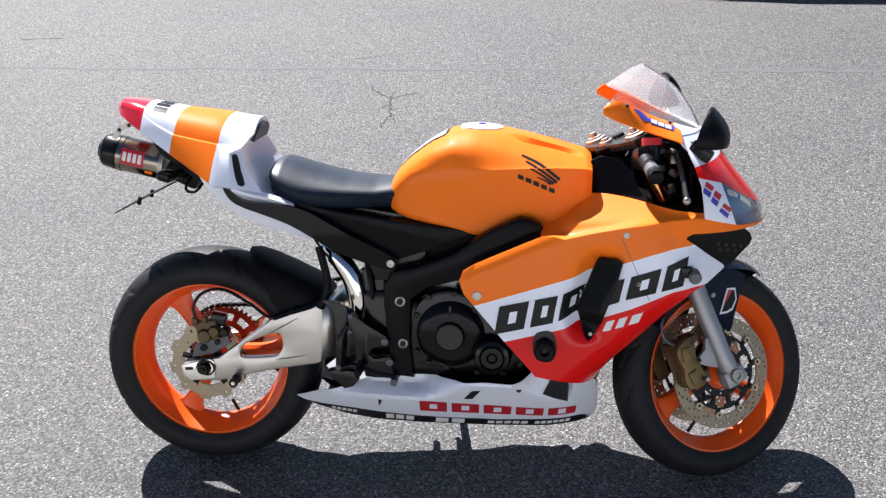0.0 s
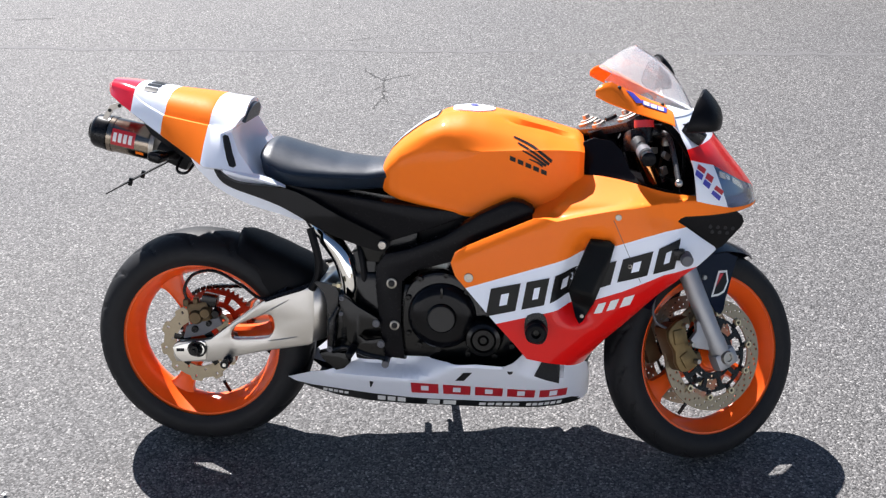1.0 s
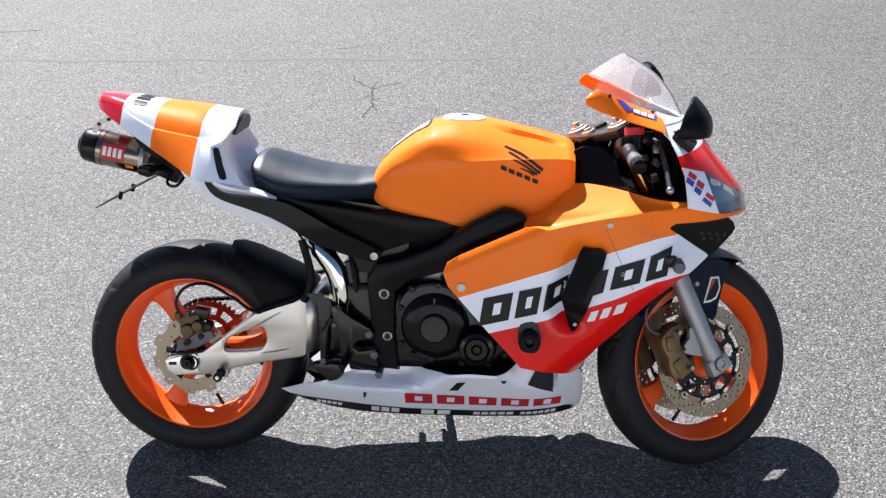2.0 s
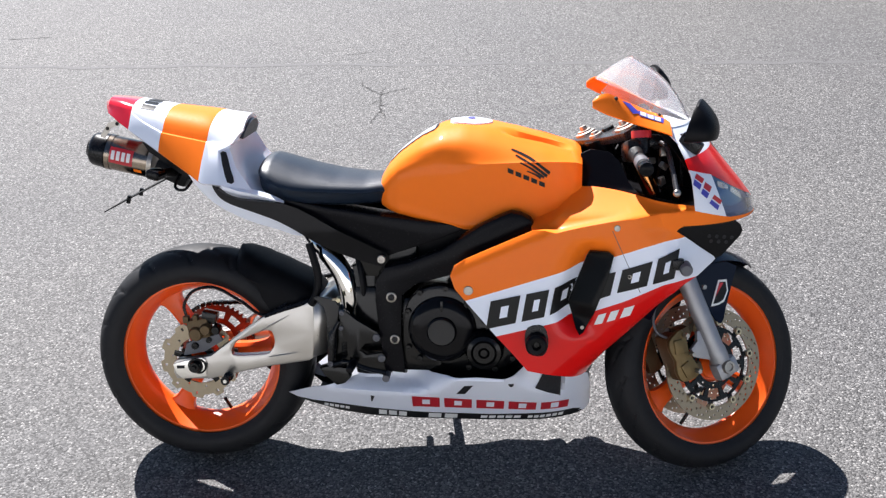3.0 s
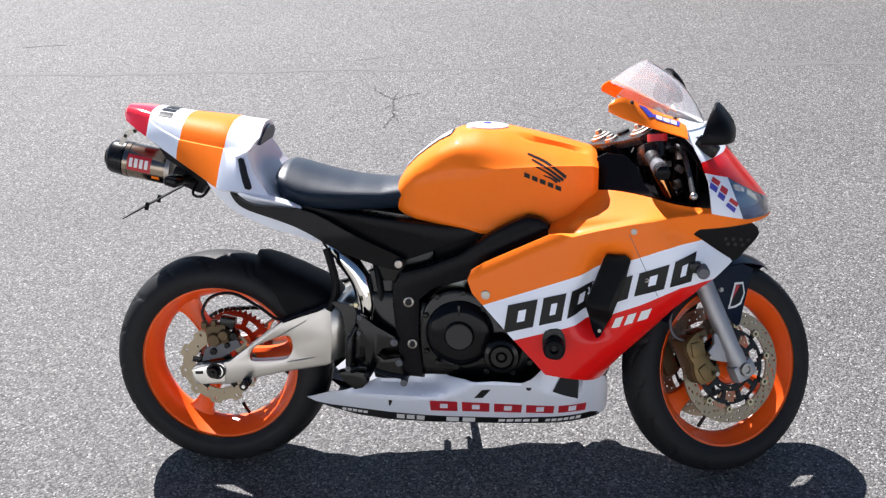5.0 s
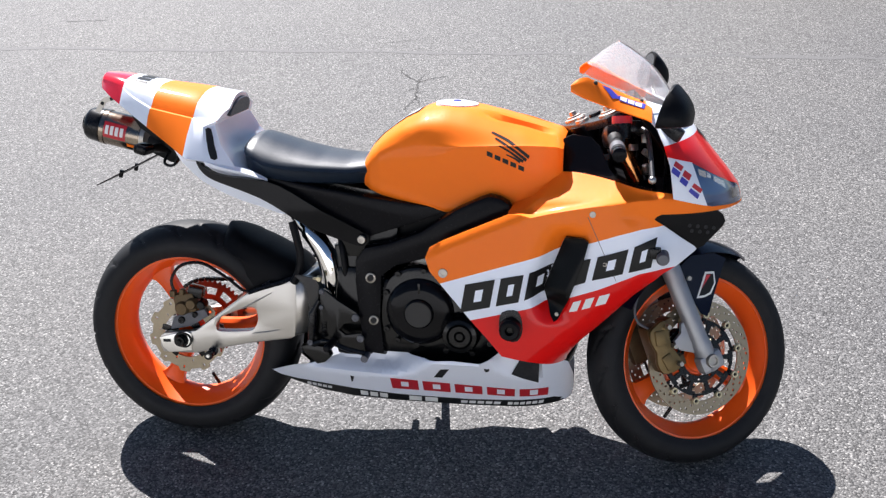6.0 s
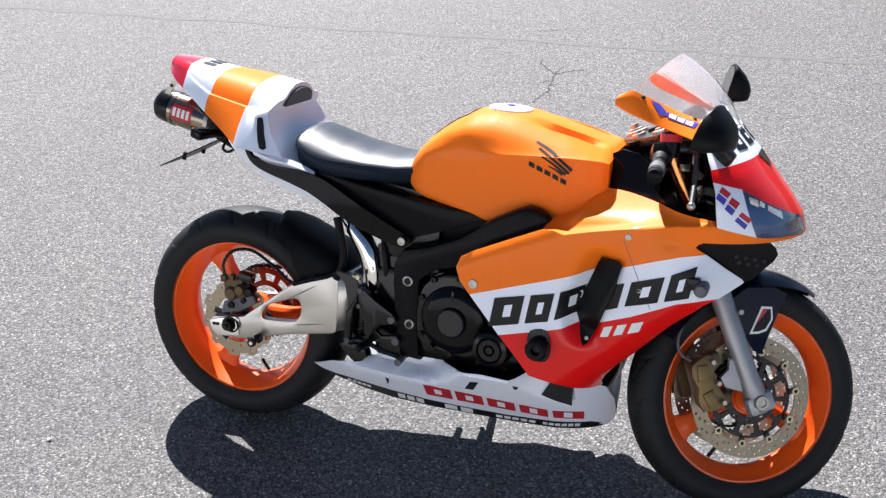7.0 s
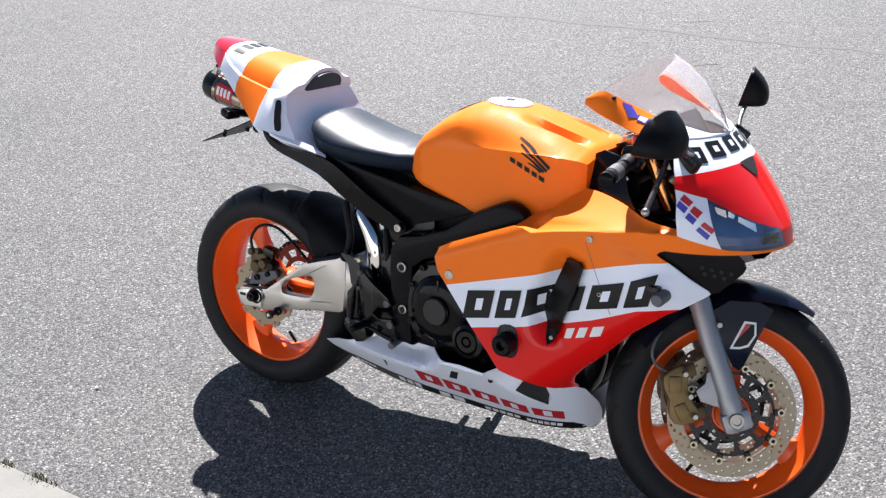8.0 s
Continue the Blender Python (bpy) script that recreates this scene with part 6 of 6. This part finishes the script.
bellies = [o for o in bike.children if o.name.startswith("belly_pan")]
for s, panel in zip((-1, 1), bellies):
    for k in range(5):
        x0 = 0.602 + 0.0872 * k
        low, high = at(((0.6, 0.2075), (1.04, 0.2050)), x0), at(((0.6, 0.2530), (1.04, 0.2330)), x0)
        bar = block("word_bar", [(x0, low), (x0 + 0.074, low - 0.001), (x0 + 0.077, high - 0.003), (x0 + 0.002, high)], belly_width, BAR_RED, panel, s, step=0.01)
        mid = (low + high) / 2
        block("bar_slot", [(x0 + 0.027, mid - 0.011), (x0 + 0.048, mid - 0.011), (x0 + 0.050, mid + 0.010), (x0 + 0.029, mid + 0.010)], belly_width, WHITE, bar, s, 0.002)
    for x0, x1, n in ((0.345, 0.42, 5), (0.50, 0.585, 3), (0.64, 0.73, 2), (0.785, 0.90, 5), (0.915, 1.015, 6)):
        mid = lambda x: at([(0.33, 0.190), (0.40, 0.181), (0.50, 0.171), (0.65, 0.167), (0.80, 0.166), (0.95, 0.174), (1.02, 0.180)], x)
        tall = 0.010 if n < 4 else 0.006
        for k in range(n):
            a, b = x0 + (x1 - x0) * k / n, x0 + (x1 - x0) * (k + 0.78) / n
            block("sponsor_bar", [(a, mid(a) - tall), (b, mid(b) - tall), (b + 0.003, mid(b) + tall), (a + 0.003, mid(a) + tall)], belly_width, BAR_WHITE, panel, s)
    # dark film, painted as the shade inside two slots
    block("slot", [(0.7257, 0.269), (0.7492, 0.270), (0.7731, 0.308), (0.7494, 0.305)], belly_width, DARK, panel, s)
    block("slot", [(0.4865, 0.2174), (0.4911, 0.221), (0.5002, 0.244), (0.4895, 0.2468)], belly_width, DARK, panel, s)
    bolt("screw", 0.873, s * belly_width(0.873, 0.317), 0.317, 0.007, 0.002, DARK, panel, s)


# wing on the tank
def tank_spot(u, v):
    return 0.867 + u * 0.000498, 0.925 - v * 0.000484


for s in (-1, 1):
    for a, b, c, w in (((0, 0), (105, 46), (197, 118), 9), ((22, 26), (102, 70), (184, 134), 8), ((46, 60), (106, 95), (168, 141), 7), ((82, 106), (126, 126), (152, 145), 6)):
        mid = curve_through([(*a, 0), (*b, 0), (*c, 0)], 5)
        n = len(mid)
        up = [tank_spot(p.x + 3, p.y - w * (0.35 + 0.65 * i / n)) for i, p in enumerate(mid)]
        low = [tank_spot(p.x - 3, p.y + w * (0.35 + 0.65 * i / n)) for i, p in enumerate(mid)]
        block("wing_bar", up + low[::-1], tank_side, BAR_BLACK, tank, s, 0.0015)
    for k in range(5):
        cx, cy = -2 + 40 * k, 106 + 17 * k
        block("word_bar", [tank_spot(cx - 15, cy + 8), tank_spot(cx + 14, cy + 20), tank_spot(cx + 15, cy - 4), tank_spot(cx - 14, cy - 16)], tank_side, BAR_BLACK, tank, s, 0.0015)

# marks on the upper cowl
cowl = next(o for o in bike.children if o.name == "upper_cowl")


def cowl_spot(u, v):
    return 1.304 + 0.000321 * (u - 148) + 0.0000517 * (v - 290), 0.891 + 0.0000192 * (u - 148) - 0.000426 * (v - 290)


for s in (-1, 1):
    for quad in (((205, 312), (262, 350), (240, 372), (186, 335)), ((268, 368), (318, 402), (294, 430), (246, 395)), ((332, 448), (392, 492), (374, 512), (310, 466))):
        block("mark_bar", [cowl_spot(*q) for q in quad], nose_side, BAR_RED, cowl, s)
    for quad in (((182, 340), (236, 378), (216, 405), (166, 368)), ((242, 400), (290, 435), (268, 462), (222, 425)), ((304, 472), (366, 518), (348, 542), (284, 490))):
        block("mark_bar", [cowl_spot(*q) for q in quad], nose_side, BLUE, cowl, s)


def nose_patch(z0, z1, a0, a1, lift=0.0015, lean=0.0):
    bm = bmesh.new()
    rings = []
    for j in range(5):
        z = z0 + (z1 - z0) * j / 4
        ring = []
        for k in range(7):
            p = nose_point(z, a0 + (a1 - a0) * k / 6 + lean * j / 4)
            ring.append(p + Vector((p.x - 1.2, p.y, 0.15)).normalized() * lift)
        rings.append(ring)
    skin(bm, rings, closed=False)
    return bm


def nose_quad(corners, lift, low=None):
    """A patch between four corners (height, angle) at a depth below the cowl's surface, or leaning from one depth to another."""
    bm, rings = bmesh.new(), []
    a, b, c, d = (Vector((z, w, 0)) for z, w in corners)
    for j in range(5):
        ring = []
        for k in range(7):
            q = a.lerp(b, k / 6).lerp(d.lerp(c, k / 6), j / 4)
            p = nose_point(q.x, q.y)
            ring.append(p + Vector((p.x - 1.2, p.y, 0.15)).normalized() * (lift + ((lift if low is None else low) - lift) * j / 4))
        rings.append(ring)
    skin(bm, rings, closed=False)
    return shell(bm, 0.001)


for s, lamp in zip((-1, 1), [o for o in bike.children if o.name.startswith("headlight")]):
    part("lamp_facet", nose_quad(((0.843, s * 32.5), (0.830, s * 23.5), (0.800, s * 25), (0.826, s * 34)), -0.004, -0.012), FACET, lamp, "pale reflector facet behind the lens")
    part("lamp_facet", nose_quad(((0.858, s * 46), (0.849, s * 40), (0.836, s * 40), (0.846, s * 45)), -0.004, -0.012), CHROME, lamp, "bright upper reflector")
    part("lamp_facet", nose_quad(((0.850, s * 38), (0.847, s * 33.5), (0.832, s * 36), (0.838, s * 39)), -0.005, -0.012), FACET, lamp)
    part("lamp_shade", nose_quad(((0.796, s * 22), (0.790, s * 11), (0.770, s * 11), (0.772, s * 24)), -0.006), BLACK, lamp, "dark inner edge of the lamp")
for k in range(6):
    a = -50 + 18.5 * k
    z0 = at(((-50, 0.936), (-24, 0.947), (0, 0.952), (24, 0.947), (50, 0.936)), a + 6)
    bar = part("word_bar", nose_patch(z0, z0 + 0.030, a, a + 13), BAR_BLACK, cowl)
    part("bar_slot", nose_patch(z0 + 0.010, z0 + 0.021, a + 4.5, a + 9, 0.0023), WHITE, bar)
bm = bmesh.new()
tri = [nose_point(0.930, -11), nose_point(0.932, 0), nose_point(0.930, 11), nose_point(0.905, 4), nose_point(0.896, 0), nose_point(0.905, -4)]
bm.faces.new([bm.verts.new(p + Vector((0.002, 0, 0.001))) for p in tri])
part("ram_air_mark", bm, DARK, cowl, "black triangle above the red band")
def wing_patch(corners, s, lift=0.0015):
    bm, rings = bmesh.new(), []
    a, b, c, d = (Vector((x, v, 0)) for x, v in corners)
    for j in range(4):
        rings.append([wing_point(q.x, q.y, s, lift) for q in (a.lerp(b, k / 6).lerp(d.lerp(c, k / 6), j / 3) for k in range(7))])
    skin(bm, rings, closed=False)
    return bm


for s, wing in zip((-1, 1), [o for o in bike.children if o.name.startswith("cowl_wing")]):
    part("film_mark", wing_patch(((1.140, 0.88), (1.160, 0.92), (1.186, 0.52), (1.166, 0.38)), s), BLUE, wing)
    part("film_ground", wing_patch(((1.183, 0.40), (1.243, 0.42), (1.248, 0.74), (1.180, 0.68)), s), BLUE, wing)
    for k in range(3):
        x0 = 1.185 + 0.0185 * k
        part("film_bar", wing_patch(((x0, 0.45), (x0 + 0.015, 0.45), (x0 + 0.016, 0.68), (x0, 0.64)), s, 0.0022), BAR_WHITE, wing)
    for x, v in ((1.124, 0.86), (1.236, 0.90)):
        spot = wing_point(x, v, s)
        ball = bmesh.new()
        bmesh.ops.create_uvsphere(ball, u_segments=12, v_segments=8, radius=0.0055, matrix=Matrix.Translation(spot))
        part("wing_screw", ball, DARK, wing, "black screen screw")

# fender mark
for s in (-1, 1):
    for name, quad, mat, lift in (("mark_edge", [(-0.036, 0.166), (-0.010, 0.236), (0.018, 0.236), (0.022, 0.205), (0.008, 0.176), (-0.012, 0.168)], BAR_WHITE, 0.0012), ("mark_face", [(-0.029, 0.172), (-0.006, 0.230), (0.014, 0.230), (0.017, 0.205), (0.004, 0.181), (-0.012, 0.174)], BAR_BLACK, 0.0020), ("mark_corner", [(-0.022, 0.190), (-0.007, 0.228), (0.006, 0.228)], BAR_RED, 0.0028)):
        part(name, place(sheet(quad, lambda x, z: fender_width(x, z) + lift, s, 0), FW), mat, fender)

# tail: front pad, side slots, bars on the top
bm = bmesh.new()
arc = [Vector((0, 0.075 * math.cos(a), 0.046 * math.sin(a) ** 0.75)) for a in np.linspace(0.001, math.pi - 0.001, 17)]
face = bm.faces.new([bm.verts.new(p) for p in arc])
ext = bmesh.ops.extrude_face_region(bm, geom=[face])
for v in ext["geom"]:
    if isinstance(v, bmesh.types.BMVert):
        v.co.x += 0.010
part("back_pad", place(bm, Matrix.Translation((0.1425, 0, 0.9375)) @ pose(0, 0, 0, 0, 17, 0)), VINYL, tail, "black half-moon back pad")
for s in (-1, 1):
    def lip(z, u):
        a, b = ([Vector(q) for q in line] for line in (TAIL_FRONT[8:12], HOLLOW_EDGE))
        a, b = (Vector([float(np.interp(-z, [-q.z for q in line], [q[k] for q in line])) for k in range(3)]) for line in (a, b))
        q = a.lerp(b, u) + Vector((0.0018, 0.0022, 0))
        return Vector((q.x, q.y * s, q.z))
    bm = bmesh.new()
    slot = [lip(*q) for q in ((0.914, 0.22), (0.917, 0.40), (0.914, 0.62), (0.895, 0.65), (0.875, 0.63), (0.855, 0.58), (0.842, 0.53), (0.838, 0.40), (0.842, 0.27), (0.860, 0.24), (0.885, 0.24))]
    face = bm.faces.new([bm.verts.new(q) for q in slot])
    ext = bmesh.ops.extrude_face_region(bm, geom=[face])
    for v in ext["geom"]:
        if isinstance(v, bmesh.types.BMVert):
            v.co += Vector((-0.006, -0.003 * s, 0))
    part("tail_slot", bm, DARK, tail, "black slot in the cowl's front edge")
for k in range(5):
    y = -0.062 + 0.031 * k
    bm = bmesh.new()
    skin(bm, [[(x + 0.02 * (1 - abs(y) / 0.1) * 0, yy, tail_top(x, yy) + 0.0015) for yy in np.linspace(y - 0.011, y + 0.011, 4)] for x in np.linspace(-0.122, -0.086, 4)], closed=False)
    part("word_bar", bm, BAR_BLACK, tail)

# ---- marks on the asphalt ----
def ribbon(points, half, z=0.004):
    """A thin uneven strip on the ground."""
    bm = bmesh.new()
    p = [Vector((x, y, z)) for x, y in points]
    rings = []
    for i, q in enumerate(p):
        d = (p[min(i + 1, len(p) - 1)] - p[max(i - 1, 0)]).normalized()
        n = Vector((-d.y, d.x, 0)) * half * (0.5 + random.random())
        rings.append([q - n, q + n])
    skin(bm, rings, closed=False)
    return bm


def wander(a, b, n, amount):
    return [(a[0] + (b[0] - a[0]) * k / n + random.uniform(-amount, amount), a[1] + (b[1] - a[1]) * k / n + random.uniform(-amount, amount)) for k in range(n + 1)]


crack = new("pavement_crack")
tagged(crack, "thin branching crack in the asphalt", "crack", kind="structure")
for a, b, half in (((0.085, 3.07), (0.115, 2.80), 0.004), ((0.085, 3.07), (0.0, 3.17), 0.0035), ((0.0, 3.17), (-0.05, 3.26), 0.0022), ((0.085, 3.07), (0.16, 3.15), 0.003), ((0.16, 3.15), (0.235, 3.17), 0.002), ((0.115, 2.80), (0.085, 2.66), 0.003), ((0.11, 2.86), (0.15, 2.74), 0.0025), ((0.095, 2.98), (0.05, 2.93), 0.002), ((0.105, 2.90), (0.14, 2.93), 0.002), ((0.085, 3.07), (0.10, 3.19), 0.002), ((-0.22, 3.75), (-0.05, 3.82), 0.002), ((-2.40, 4.08), (-2.15, 4.11), 0.003)):
    part("branch", ribbon(wander(a, b, 9, 0.011), half, 0.0015), TAR, crack)
scrap = bmesh.new()
scrap_rows = [[Vector((-0.500 + 0.0055 * a + 0.001 * b, -0.320 + 0.0045 * b, 0.004 + 0.0025 * abs(a) + 0.0012 * ((a * b) % 2))) for b in (-1, 0, 1)] for a in (-1, 0, 1)]
skin(scrap, scrap_rows, closed=False)
tagged(part("paper_scrap", shell(scrap, 0.0008), BAR_WHITE), "small crumpled white paper scrap on the asphalt", "litter")
tagged(part("pavement_seam", ribbon(wander((-6, 3.42), (9, 3.80), 120, 0.02), 0.022, 0.001), SEAM), "faint darker paving seam across the asphalt", "paving seam", kind="structure")
for cx, n in ((-0.305, 150), (-0.44, 110), (-0.25, 30)):
    bm = bmesh.new()
    for k in range(n):
        x, y = cx + random.gauss(0, 0.018), -0.722 + random.gauss(0, 0.010)
        a, h = random.uniform(0, 6.28), random.uniform(0.006, 0.02)
        q = Vector((x, y, 0))
        tip = q + Vector((math.cos(a) * h * 0.6, math.sin(a) * h * 0.6, h))
        w = Vector((-math.sin(a), math.cos(a), 0)) * 0.0016
        bm.faces.new([bm.verts.new(v) for v in (q - w, q + w, (q + tip) / 2 + w * 0.8 + Vector((0, 0, h * 0.12)), tip, (q + tip) / 2 - w * 0.8 + Vector((0, 0, h * 0.12)))])
    tagged(part("grass_tuft", bm, GRASS), "small dry green weed tuft at the kerb joint", "weed", kind="stuff")


# ---- an unseen car shape, added to cast shade on the asphalt behind the motorcycle ----
car = thing("shade_car", "unseen car-shaped block added to cast shade on the far asphalt", "car", Matrix.Translation((3.45, 6.56, 0)))
bm = bmesh.new()
rings = []
for x, w, z0, z1 in ((-2.15, 0.70, 0.45, 0.70), (-2.05, 0.82, 0.28, 0.86), (-1.2, 0.88, 0.22, 0.95), (0.6, 0.88, 0.22, 0.94), (1.6, 0.86, 0.22, 0.84), (2.1, 0.78, 0.28, 0.70), (2.2, 0.62, 0.42, 0.58)):
    rings.append([(x, -w * 0.92, z0), (x, -w, z0 + 0.15), (x, -w, z1 - 0.12), (x, -w * 0.88, z1), (x, w * 0.88, z1), (x, w, z1 - 0.12), (x, w, z0 + 0.15), (x, w * 0.92, z0)])
skin(bm, rings)
part("body", bm, CAR, car)
bm = bmesh.new()
skin(bm, [[(-1.75, -0.74, 0.93), (0.95, -0.76, 0.92), (0.95, 0.76, 0.92), (-1.75, 0.74, 0.93)], [(-1.1, -0.46, 1.36), (0.1, -0.48, 1.40), (0.1, 0.48, 1.40), (-1.1, 0.46, 1.36)]])
part("cabin", bm, BLACK, car, "dark glazed cabin")
for x in (-1.35, 1.35):
    for y in (-0.80, 0.80):
        part("wheel", turned([(0.0, -0.1), (0.29, -0.1), (0.315, -0.08), (0.315, 0.08), (0.29, 0.1), (0.0, 0.1)], (x, y, 0.315), 32), RUBBER, car)
for y in (-1, 1):
    part("door_mirror", lump((0.10, 0.18, 0.12), (0.62, y * 0.95, 1.0), 0.03), CAR, car)
